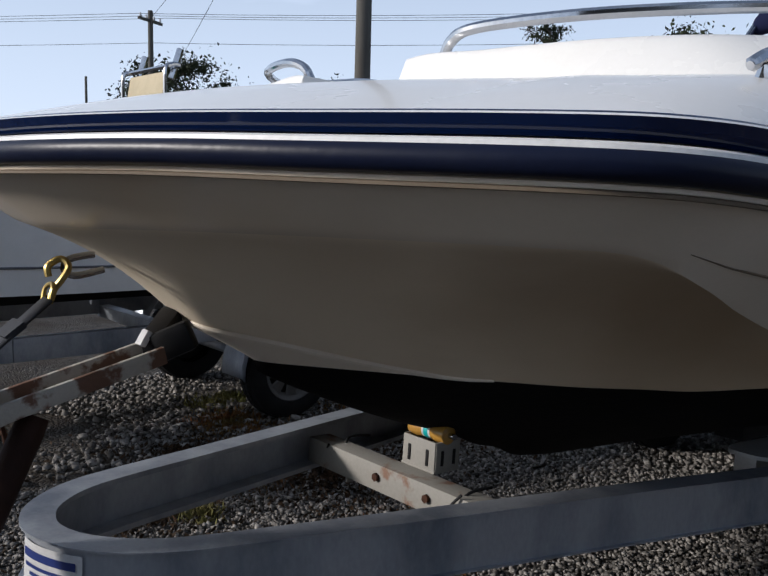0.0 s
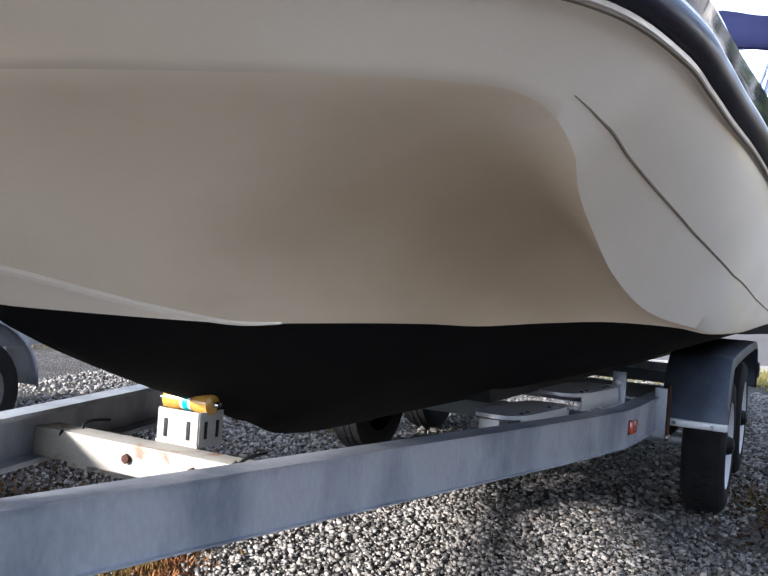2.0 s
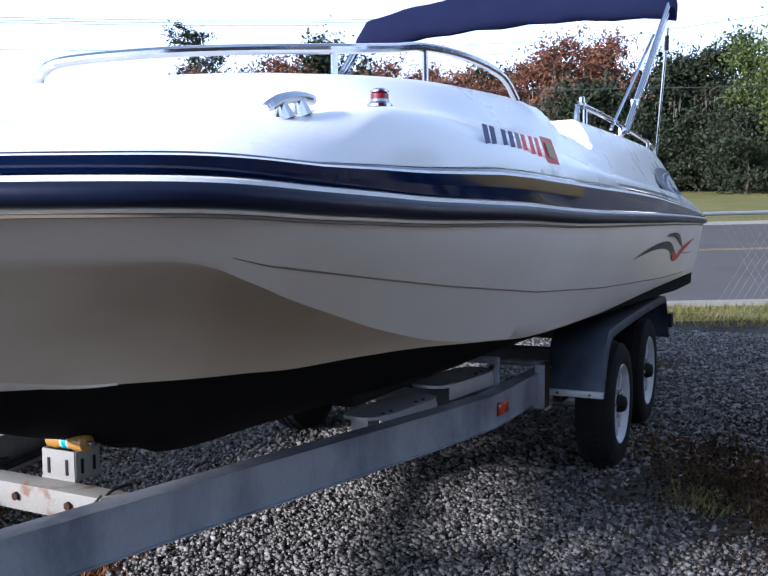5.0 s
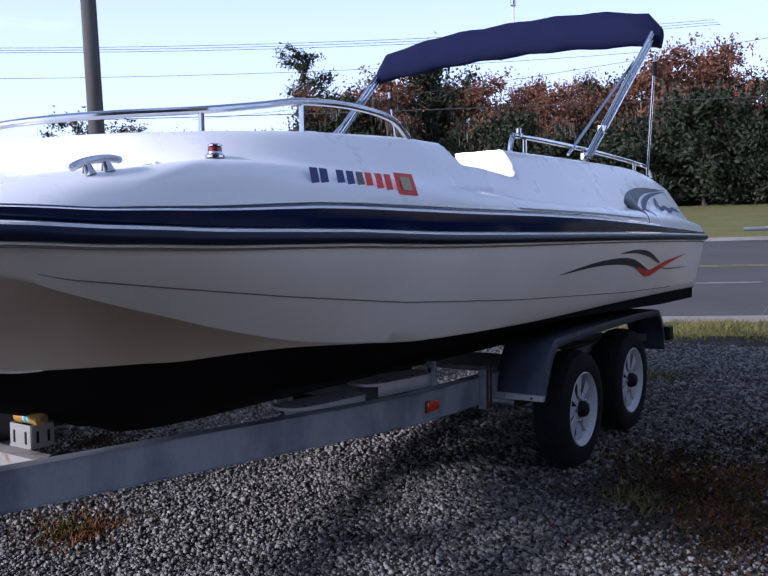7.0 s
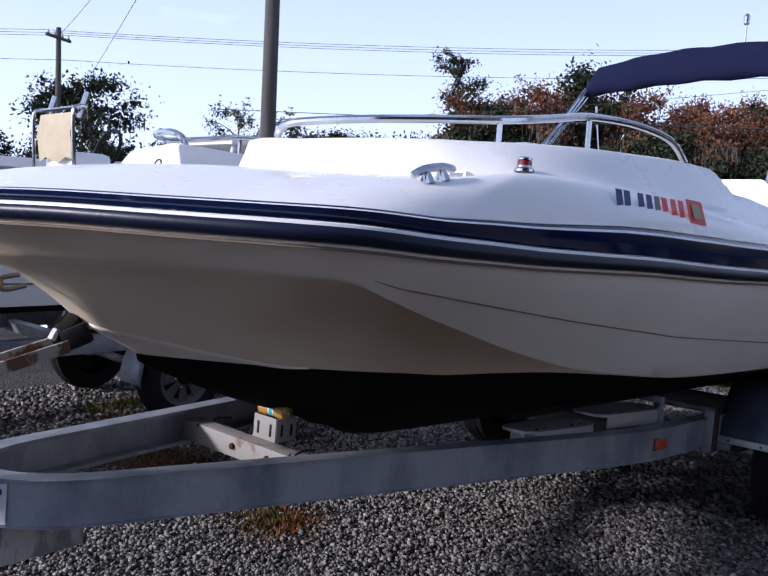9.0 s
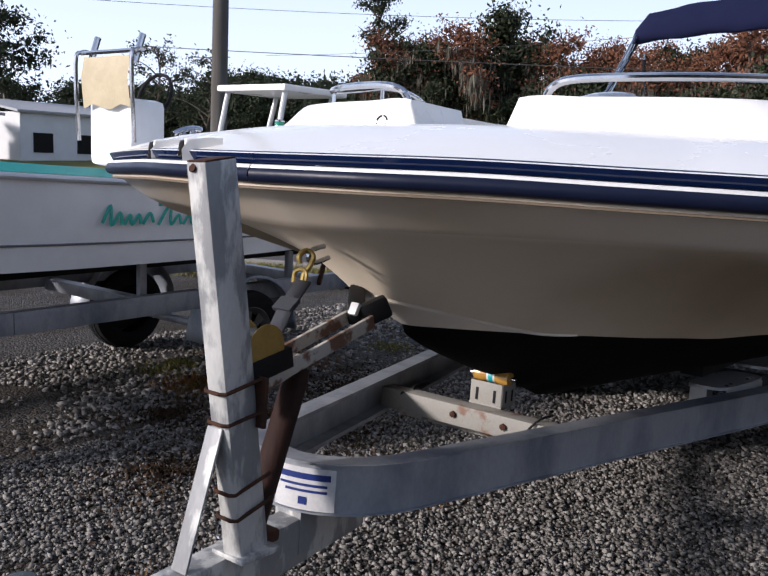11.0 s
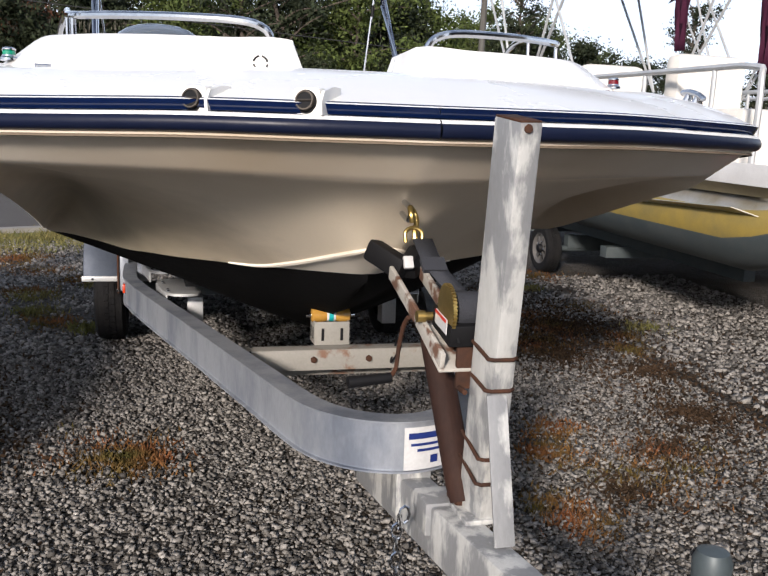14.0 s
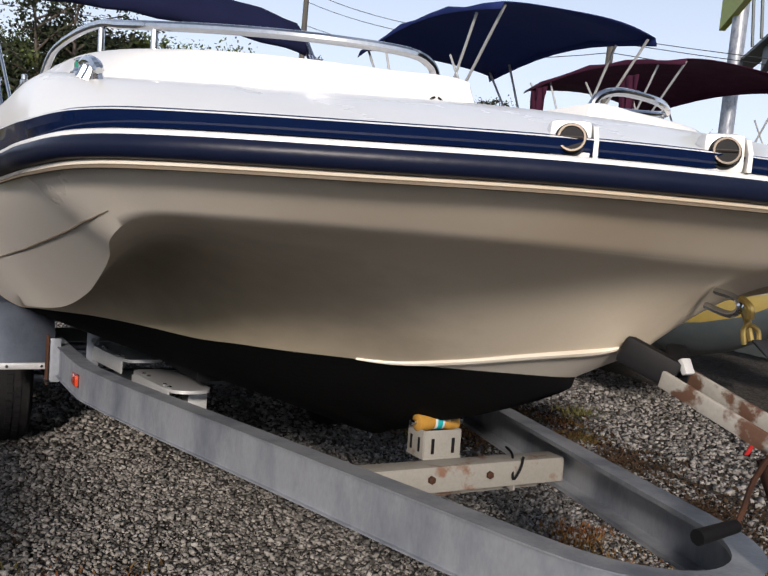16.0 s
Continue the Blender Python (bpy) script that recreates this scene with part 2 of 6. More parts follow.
# litter colour, kept dark so it also paints shade on the ground
LITTER_SHADE = mat("leaf_litter_and_shade", (0.032, 0.022, 0.014), 0.95, other=(0.06, 0.035, 0.02), scale=4, vary=0.5, islands=True, spec=0.1)
SEATS = mat("cream_vinyl", (0.74, 0.71, 0.65), 0.5)
POLE = mat("weathered_pole", (0.10, 0.098, 0.088), 0.9, other=(0.06, 0.052, 0.045), scale=6, amount=0.9, bump=0.5, bump_scale=30, stretch=(1, 1, 0.08))
WIRE = mat("cable", (0.02, 0.02, 0.022), 0.7)
FENCE = mat("galvanised_fence", (0.32, 0.33, 0.34), 0.45, metal=0.4)
CONCRETE = mat("concrete", (0.24, 0.228, 0.205), 0.9, other=(0.17, 0.16, 0.14), scale=4, bump=0.2)
ASPHALT = mat("asphalt", (0.085, 0.079, 0.074), 0.95, spec=0.1, other=(0.115, 0.11, 0.105), scale=0.5, amount=0.7, bump=0.25, bump_scale=60, grain=60)
YELLOW = mat("road_yellow", (0.34, 0.235, 0.06), 0.8)
WHITELINE = mat("road_white", (0.36, 0.36, 0.345), 0.8)
BARK = mat("bark", (0.075, 0.058, 0.045), 0.95, other=(0.12, 0.105, 0.09), scale=5, bump=0.6, bump_scale=18, stretch=(1, 1, 0.25))
LEAF = mat("green_leaves", (0.058, 0.080, 0.022), 0.7, other=(0.085, 0.10, 0.025), scale=0.8, vary=0.45, islands=True, spec=0.2)
LEAFDARK = mat("dark_leaves", (0.024, 0.033, 0.017), 0.75, other=(0.040, 0.044, 0.022), scale=0.8, vary=0.45, islands=True, spec=0.2)
LEAFBROWN = mat("russet_leaves", (0.165, 0.070, 0.040), 0.8, other=(0.075, 0.052, 0.028), scale=0.8, vary=0.45, islands=True, spec=0.2)
MOSS = mat("grey_moss", (0.13, 0.125, 0.10), 0.95, other=(0.09, 0.085, 0.07), vary=0.3, islands=True, spec=0.1)
GRASS = mat("grass_blades", (0.10, 0.105, 0.03), 0.85, other=(0.22, 0.17, 0.07), scale=1.5, amount=0.8, vary=0.4, islands=True, spec=0.2)
WEED = mat("dry_weeds", (0.16, 0.065, 0.028), 0.9, other=(0.06, 0.07, 0.02), scale=3, amount=0.9, vary=0.4, islands=True, spec=0.1)
WALLS = mat("white_cladding", (0.62, 0.63, 0.64), 0.6, other=(0.5, 0.5, 0.5), scale=1.0)
ROOF = mat("grey_roof", (0.35, 0.36, 0.38), 0.7)
BOARD = mat("yellow_green_board", (0.45, 0.50, 0.06), 0.6)
STONE = mat("gravel_stones", (0.205, 0.194, 0.180), 0.85, other=(0.068, 0.062, 0.055), scale=40, amount=0.7, vary=0.7, islands=True, spec=0.25)

# surface of the added light-blocking walls
BLOCKER = mat("dark_blocker", (0.10, 0.095, 0.085), 0.85, other=(0.06, 0.06, 0.055), scale=2, bump=0.3, bump_scale=6, stretch=(1, 3, 0.3))


def ground_material():
    """Fine gravel with earth, weeds and leaf litter in patches; far off it turns to grass."""
    m = bpy.data.materials.new("gravel_ground")
    m.use_nodes = True
    nt = m.node_tree
    b = nt.nodes["Principled BSDF"]
    b.inputs["Roughness"].default_value = 0.95
    b.inputs["Specular IOR Level"].default_value = 0.2
    co = nt.nodes.new("ShaderNodeTexCoord")
    v = nt.nodes.new("ShaderNodeTexVoronoi")
    v.inputs["Scale"].default_value = 56
    nt.links.new(co.outputs["Object"], v.inputs["Vector"])
    hs = nt.nodes.new("ShaderNodeSeparateColor")
    nt.links.new(v.outputs["Color"], hs.inputs["Color"])
    c1 = nt.nodes.new("ShaderNodeValToRGB")
    c1.color_ramp.elements[0].color = (0.02, 0.018, 0.016, 1)
    c1.color_ramp.elements[1].color = (0.098, 0.090, 0.080, 1)
    nt.links.new(hs.outputs["Red"], c1.inputs["Fac"])
    n = nt.nodes.new("ShaderNodeTexNoise")
    n.inputs["Scale"].default_value = 0.9
    n.inputs["Detail"].default_value = 7
    n.inputs["Roughness"].default_value = 0.65
    nt.links.new(co.outputs["Object"], n.inputs["Vector"])
    c2 = nt.nodes.new("ShaderNodeValToRGB")
    c2.color_ramp.elements[0].position = 0.47
    c2.color_ramp.elements[0].color = (0, 0, 0, 1)
    c2.color_ramp.elements[1].position = 0.60
    c2.color_ramp.elements[1].color = (0.75, 0.75, 0.75, 1)
    nt.links.new(n.outputs["Fac"], c2.inputs["Fac"])
    mx = nt.nodes.new("ShaderNodeMix")
    mx.data_type = "RGBA"
    mx.inputs["B"].default_value = (0.030, 0.022, 0.014, 1)
    nt.links.new(c2.outputs["Color"], mx.inputs["Factor"])
    nt.links.new(c1.outputs["Color"], mx.inputs["A"])
    nt.links.new(mx.outputs["Result"], b.inputs["Base Color"])
    bp = nt.nodes.new("ShaderNodeBump")
    bp.inputs["Strength"].default_value = 0.9
    bp.inputs["Distance"].default_value = 0.015
    bp.invert = True
    nt.links.new(v.outputs["Distance"], bp.inputs["Height"])
    nt.links.new(bp.outputs["Normal"], b.inputs["Normal"])
    return m


GRAVEL = ground_material()
TURF = mat("turf", (0.12, 0.13, 0.04), 0.95, other=(0.20, 0.16, 0.07), scale=0.7, amount=0.9, bump=0.6, bump_scale=30, grain=40, spec=0.1)


# ---- building helpers ----
def mesh_object(name, bm, material, smooth=True, angle=35):
    me = bpy.data.meshes.new(name)
    bmesh.ops.recalc_face_normals(bm, faces=bm.faces)
    bm.to_mesh(me)
    bm.free()
    for one in (material if isinstance(material, (list, tuple)) else [material]):
        me.materials.append(one)
    if smooth:
        me.shade_smooth()
        me.set_sharp_from_angle(angle=radians(angle))
    return new(name, me)


def part(name, bm, material, parent, label="", smooth=True, angle=35):
    ob = mesh_object(name, bm, material, smooth, angle)
    ob.parent = parent
    if label:
        tagged(ob, label)
    return ob


def thing(name, label, category, m=None, group="", kind=""):
    ob = tagged(new(name), label, category, group, kind)
    if m is not None:
        ob.matrix_world = m
    return ob


def add_box(bm, c, size, rot=None, bevel=0.0):
    m = Matrix.Translation(c) @ (rot.to_4x4() if rot is not None else Matrix()) @ Matrix.Diagonal((*size, 1))
    r = bmesh.ops.create_cube(bm, size=1.0, matrix=m)
    if bevel:
        es = list({e for v in r["verts"] for e in v.link_edges})
        bmesh.ops.bevel(bm, geom=es, offset=bevel, segments=2, affect="EDGES", profile=0.6)
    return bm


def box(c, size, rot=None, bevel=0.004):
    return add_box(bmesh.new(), c, size, rot, bevel)


def beam(a, b, w, h, bevel=0.003, bm=None, twist=0.0):
    """A square bar from a to b, w wide and h high."""
    a, b = Vector(a), Vector(b)
    d = b - a
    q = d.to_track_quat("X", "Z").to_matrix() @ Euler((twist, 0, 0)).to_matrix()
    return add_box(bm or bmesh.new(), (a + b) / 2, (d.length, w, h), q, bevel)


def smooth_path(pts, n=6):
    """Points of a smooth curve through pts."""
    p = [Vector(q) for q in pts]
    out = []
    for i in range(len(p) - 1):
        p0, p1, p2, p3 = p[max(i - 1, 0)], p[i], p[i + 1], p[min(i + 2, len(p) - 1)]
        for k in range(n):
            t = k / n
            out.append(0.5 * ((2 * p1) + (p2 - p0) * t + (2 * p0 - 5 * p1 + 4 * p2 - p3) * t * t + (3 * p1 - p0 - 3 * p2 + p3) * t ** 3))
    return out + [p[-1]]


def tube(pts, r, n=10, bm=None, cap=True, flat=1.0):
    """A round bar along pts; r may be one radius or one for each point."""
    bm = bm or bmesh.new()
    p = [Vector(q) for q in pts]
    rs = r if isinstance(r, (list, tuple)) else [r] * len(p)
    rings, up = [], None
    for i, q in enumerate(p):
        d = (p[min(i + 1, len(p) - 1)] - p[max(i - 1, 0)]).normalized()
        if up is None:
            up = Vector((0, 0, 1)) if abs(d.z) < 0.9 else Vector((1, 0, 0))
        side = d.cross(up).normalized()
        up = side.cross(d).normalized()
        rings.append([bm.verts.new(q + rs[i] * (math.cos(2 * math.pi * k / n) * side + flat * math.sin(2 * math.pi * k / n) * up)) for k in range(n)])
    for a, b in zip(rings, rings[1:]):
        for k in range(n):
            bm.faces.new((a[k], a[(k + 1) % n], b[(k + 1) % n], b[k]))
    if cap:
        bm.faces.new(rings[0][::-1])
        bm.faces.new(rings[-1])
    return bm


def lathe(profile, n=32, m=None, bm=None, cap=True):
    """A body turned round the z axis from (radius, height) pairs, then put at m."""
    bm = bm or bmesh.new()
    m = m or Matrix()
    rings = [[bm.verts.new(m @ Vector((r * math.cos(2 * math.pi * k / n), r * math.sin(2 * math.pi * k / n), h))) for k in range(n)] for r, h in profile]
    for a, b in zip(rings, rings[1:]):
        for k in range(n):
            bm.faces.new((a[k], a[(k + 1) % n], b[(k + 1) % n], b[k]))
    if cap:
        bm.faces.new(rings[0][::-1])
        bm.faces.new(rings[-1])
    return bm


def sheet(rows, bm=None, close=False):
    """A skin over rows of points."""
    bm = bm or bmesh.new()
    vs = [[bm.verts.new(q) for q in row] for row in rows]
    for a, b in zip(vs, vs[1:]):
        for k in range(len(a) - (0 if close else 1)):
            f = [a[k], a[(k + 1) % len(a)], b[(k + 1) % len(a)], b[k]]
            bm.faces.new(f)
    return bm


def welded(bm, d=0.0015):
    bmesh.ops.remove_doubles(bm, verts=bm.verts, dist=d)
    return bm


def mirrored(rows):
    return [[Vector((q[0], -q[1], q[2])) for q in row] for row in rows]


def slab(outline, t, bm=None):
    """A plate of thickness t on a ring of points."""
    bm = bm or bmesh.new()
    p = [Vector(q) for q in outline]
    nrm = (p[1] - p[0]).cross(p[2] - p[0]).normalized() * (t / 2)
    a = [bm.verts.new(q + nrm) for q in p]
    b = [bm.verts.new(q - nrm) for q in p]
    bm.faces.new(a)
    bm.faces.new(b[::-1])
    for k in range(len(p)):
        bm.faces.new((a[k], b[k], b[(k + 1) % len(p)], a[(k + 1) % len(p)]))
    return bm


def from_arrays(name, verts, faces, material, smooth=False):
    """A mesh object straight from arrays; faces all have the same number of corners."""
    me = bpy.data.meshes.new(name)
    n, k = faces.shape
    me.vertices.add(len(verts))
    me.vertices.foreach_set("co", verts.astype(np.float32).ravel())
    me.loops.add(n * k)
    me.loops.foreach_set("vertex_index", faces.astype(np.int32).ravel())
    me.polygons.add(n)
    me.polygons.foreach_set("loop_start", np.arange(0, n * k, k, dtype=np.int32))
    me.update(calc_edges=True)
    me.materials.append(material)
    if smooth:
        me.shade_smooth()
    return new(name, me)


# ---- the large structure: ground, verge, road ----
def edge_x(y):
    """Where the road's near kerb runs."""
    return 10.75 - 0.42 * (y + 0.8)


def strip(name, x0, x1, z, material, label, category, thick=0.0, y0=-160.0, y1=160.0):
    """A band that runs along the road between two distances from its near kerb."""
    ys = np.linspace(y0, y1, 25)
    rows = [[(edge_x(y) + x0, y, z - thick) for y in ys], [(edge_x(y) + x0, y, z) for y in ys], [(edge_x(y) + x1, y, z) for y in ys], [(edge_x(y) + x1, y, z - thick) for y in ys]]
    ob = mesh_object(name, sheet(rows if thick else rows[1:3]), material, smooth=False)
    return tagged(ob, label, category, kind="structure")


g = bmesh.new()
bmesh.ops.create_grid(g, x_segments=60, y_segments=60, size=900)
for v in g.verts:
    far = max(0.0, math.hypot(v.co.x - 3, v.co.y) - 60)
    v.co.z = -0.002 * min(far, 30)
tagged(mesh_object("ground", g, GRAVEL), "grey crushed-stone gravel lot with earth and weed patches", "ground", kind="structure")
strip("grass_verge", -1.35, -0.16, 0.012, TURF, "rough yellow-green grass verge beside the road", "grass")
strip("kerb", -0.16, 0.0, 0.07, CONCRETE, "pale concrete kerb along the road", "kerb", 0.14)
strip("road", 0.0, 22.0, 0.006, ASPHALT, "wide grey asphalt road with worn lane lines", "road")
strip("lane_line_yellow", 9.3, 9.42, 0.011, YELLOW, "worn yellow centre line painted on asphalt", "road marking")
strip("lane_line_yellow", 9.6, 9.72, 0.011, YELLOW, "worn yellow centre line painted on asphalt", "road marking")
strip("far_kerb", 22.0, 22.2, 0.12, CONCRETE, "concrete kerb at the far side of the road", "kerb", 0.16)
FAR = 22.2


def rise(x, y):
    """Height of the ground beyond the road, which climbs gently to the woods."""
    return 0.10 + 0.0275 * max(0.0, x - edge_x(y) - FAR)


ys = np.linspace(-200, 200, 41)
tagged(mesh_object("far_grass", sheet([[(edge_x(y) + d, y, rise(edge_x(y) + d, y)) for y in ys] for d in np.linspace(FAR, FAR + 120, 9)]), TURF), "mown roadside grass rising to the woods", "grass", kind="structure")
for k in range(-6, 7):
    strip("lane_line_white", 5.2, 5.32, 0.011, WHITELINE, "white dashed lane line painted on asphalt", "road marking", y0=k * 9.0, y1=k * 9.0 + 3.0)

# unseen walls added behind the camera's way to hold off low sky light
tagged(mesh_object("wall_west", box((-8.5, -9.5, 3.2), (0.3, 11.0, 6.4), bevel=0), BLOCKER, smooth=False), "unseen added wall that blocks low sky light in the west", "wall", kind="structure")
tagged(mesh_object("wall_south", box((-3.1, -15.0, 3.2), (10.5, 0.3, 6.4), bevel=0), BLOCKER, smooth=False), "unseen added wall that blocks low sky light in the south", "wall", kind="structure")

# ---- the boat ----
TILT = math.degrees(math.atan(0.045))
LEVEL = pose(4.9, 0, 0, 0, TILT, 0) @ Matrix.Translation((-4.9, 0, 0))     # the trailer stands bow up
HEEL = LEVEL @ pose(0, 0, 0.9, -0.5) @ Matrix.Translation((0, 0, -0.9))      # the boat leans a little to starboard
boat = thing("deck_boat", "white and navy deck boat with stained hull on a trailer", "boat", HEEL)

# half stations, bow to stern: rail, knuckle, boot line, paint line, keel
STATIONS = [
    ((0.470, 0.000, 1.277), (0.621, 0.000, 1.172), (0.930, 0.000, 0.985), (1.100, 0.000, 0.887), (1.120, 0.875)),
    ((0.500, 0.285, 1.279), (0.641, 0.204, 1.178), (0.960, 0.060, 0.968), (1.125, 0.025, 0.883), (1.200, 0.830)),
    ((0.580, 0.530, 1.282), (0.700, 0.438, 1.186), (1.110, 0.120, 0.935), (1.200, 0.080, 0.878), (1.350, 0.760)),
    ((0.685, 0.790, 1.280), (0.789, 0.680, 1.192), (1.290, 0.200, 0.895), (1.330, 0.180, 0.871), (1.550, 0.690)),
    ((0.815, 1.036, 1.279), (0.896, 0.925, 1.196), (1.445, 0.289, 0.868), (1.445, 0.289, 0.868), (1.750, 0.632)),
    ((0.930, 1.140, 1.277), (0.983, 1.036, 1.192), (1.500, 0.418, 0.877), (1.500, 0.418, 0.877), (1.850, 0.590)),
    ((1.100, 1.190, 1.269), (1.098, 1.062, 1.155), (1.560, 0.555, 0.887), (1.560, 0.555, 0.887), (1.950, 0.565)),
    ((1.260, 1.204, 1.266), (1.251, 1.036, 1.115), (1.650, 0.643, 0.891), (1.650, 0.643, 0.891), (2.020, 0.535)),
    ((1.450, 1.217, 1.262), (1.431, 1.019, 1.070), (1.750, 0.716, 0.891), (1.750, 0.716, 0.891), (2.100, 0.519)),
    ((1.700, 1.234, 1.262), (1.681, 1.006, 1.008), (1.900, 0.817, 0.904), (1.900, 0.817, 0.904), (2.250, 0.505)),
    ((2.000, 1.246, 1.262), (1.989, 1.018, 0.945), (2.060, 0.925, 0.913), (2.060, 0.925, 0.913), (2.400, 0.500)),
    ((2.300, 1.252, 1.257), (2.305, 1.062, 0.912), (2.310, 1.038, 0.905), (2.310, 1.038, 0.905), (2.600, 0.498)),
    ((2.650, 1.261, 1.254), (2.657, 1.090, 0.893), (2.650, 1.083, 0.885), (2.650, 1.083, 0.885), (2.850, 0.500)),
    ((3.500, 1.270, 1.256), (3.506, 1.120, 0.882), (3.500, 1.112, 0.876), (3.500, 1.112, 0.876), (3.550, 0.508)),
    ((4.500, 1.268, 1.259), (4.504, 1.147, 0.898), (4.500, 1.139, 0.892), (4.500, 1.139, 0.892), (4.500, 0.545)),
    ((5.500, 1.257, 1.258), (5.482, 1.174, 0.909), (5.480, 1.164, 0.903), (5.480, 1.164, 0.903), (5.500, 0.590)),
    ((6.330, 1.240, 1.254), (6.250, 1.182, 0.910), (6.250, 1.172, 0.904), (6.250, 1.172, 0.904), (6.200, 0.600)),
]
FINE = 7
rail_line = smooth_path([s[0] for s in STATIONS], FINE)
knuckle = smooth_path([s[1] for s in STATIONS], FINE)
boot = smooth_path([s[2] for s in STATIONS], FINE)
paint = smooth_path([s[3] for s in STATIONS], FINE)
keel = smooth_path([(s[4][0], 0, s[4][1]) for s in STATIONS], FINE)
hollow = [q.x for q in smooth_path([(h, 0, 0) for h in (0, 0, 0, 0.0, 0.008, 0.035, 0.08, 0.115, 0.14, 0.13, 0.075, 0.014, 0, 0, 0, 0, 0)], FINE)]


def side_point(i, f):
    """A point on the topside, f of the way from rail to knuckle."""
    a, b = rail_line[i], knuckle[i]
    q = a.lerp(b, f)
    tuck = a.y - b.y                                   # rounded where the sponson tucks in
    e = 1.15 + 1.6 * max(0.0, min(0.25, tuck - 0.09)) if b.x > 1.05 else 1.15
    q.y = a.y + (b.y - a.y) * f ** e
    return q


def hull_rib(i):
    a, b = knuckle[i], boot[i]
    row = [side_point(i, k / 8) for k in range(9)]
    c1 = a.lerp(b, 0.46)
    c1.z = a.z - 0.004 + hollow[i] * 1.1 - (0.10 + 0.14 * max(0.0, 1 - i / (5.5 * FINE))) * (a.z - b.z)
    c2 = a.lerp(b, 0.66)
    c2.z = b.z + 0.50 * (a.z - b.z) + hollow[i] * 0.9
    for k in range(1, 15):
        t = k / 14
        row.append((1 - t) ** 3 * a + 3 * (1 - t) ** 2 * t * c1 + 3 * (1 - t) * t * t * c2 + t ** 3 * b)
    return row


topsides = [hull_rib(i) for i in range(len(rail_line))]
h = sheet(topsides)
sheet(mirrored(topsides), h)
h.faces.ensure_lookup_table()
per = len(topsides[0]) - 1
# faces below the knuckle take the stained and shade-darkened gelcoat
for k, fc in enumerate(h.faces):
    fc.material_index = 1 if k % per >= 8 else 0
wedge = [[boot[i], boot[i].lerp(paint[i], 0.5), paint[i]] for i in range(5 * FINE + 1)]
sheet(wedge, h)
sheet(mirrored(wedge), h)
hull = part("hull", welded(h), [GELCOAT, STAINED_SHADED], boat, "cream gelcoat topsides with brown stains and painted shade", angle=44)
under = [[paint[i].lerp(keel[i], k / 6) + Vector((0, 0, -0.02 * math.sin(math.pi * k / 6))) for k in range(7)] for i in range(len(keel))]
h = sheet(under)
sheet(mirrored(under), h)
part("bottom", welded(h), BOTTOM, boat, "matt black antifouling paint")
for sgn in (1, -1):                            # upright black chine that deepens towards the stern
    rows = [[Vector((q.x, sgn * (q.y + 0.001), q.z + 0.003)), Vector((q.x + 0.01, sgn * (q.y - 0.004), q.z - 0.075 * min(1.0, (q.x - 3.3) / 2.2))), Vector((q.x, sgn * (q.y - 0.06), q.z - 0.075 * min(1.0, (q.x - 3.3) / 2.2)))] for q in paint if q.x > 3.35]
    part("chine_strip", sheet(rows), BOTTOM, boat, "matt black chine")
stern = [topsides[-1][k] for k in range(len(topsides[-1]))] + under[-1][1:]
h = sheet([stern, [Vector((q.x, -q.y, q.z)) for q in stern]])
part("transom", h, GELCOAT, boat, smooth=False)
# raised strake along the foot of the stem, and the dark seam on each side
for sgn in (1, -1):
    h = tube([Vector((q.x - 0.004, sgn * (q.y + 0.004), q.z + 0.002)) for q in boot[2:4 * FINE + 6]], [0.001] + [0.003 + 0.005 * min(1, k / 6) * min(1, (4 * FINE + 3 - k) / 9) for k in range(1, 4 * FINE + 4)], 6)
    part("spray_strake", h, GELCOAT, boat)
    line = []
    for i in range(5 * FINE + 3, len(rail_line) - 6):
        x = rail_line[i].x
        z = float(np.interp(x, [0.95, 1.09, 1.25, 1.39, 1.8, 2.38, 3.26, 4.74, 5.9], [1.207, 1.184, 1.166, 1.150, 1.104, 1.048, 1.000, 0.950, 0.938]))
        a, b = rail_line[i], knuckle[i]
        f = min(0.985, max(0.02, (a.z - z) / (a.z - b.z)))
        q = side_point(i, f)
        line.append(Vector((q.x, sgn * q.y, q.z)))
    part("hull_seam", tube(line, [0.0008 + 0.0016 * min(1, k / 6) for k in range(len(line))], 6), GROOVE, boat, "dark seam along the topside")


def outward(line, i):
    d = (line[min(i + 1, len(line) - 1)] - line[max(i - 1, 0)])
    return Vector((d.y, -d.x, 0)).normalized() * -1


def band(profile):
    """A skin that follows the rail: (outward, up) pairs of its section."""
    rows = []
    for i, q in enumerate(rail_line):
        n = outward(rail_line, i)
        rows.append([q + n * o + Vector((0, 0, z)) for o, z in profile])
    bm = sheet(rows)
    sheet(mirrored(rows), bm)
    return welded(bm)


def stripe_top(x):
    """How far above the rail line the navy stripe reaches."""
    return float(np.interp(x, [0.4, 0.8, 1.1, 1.6, 1.8, 2.4, 3.3, 3.9, 4.7, 6.3], [0.068, 0.070, 0.077, 0.104, 0.115, 0.127, 0.130, 0.124, 0.102, 0.050]))


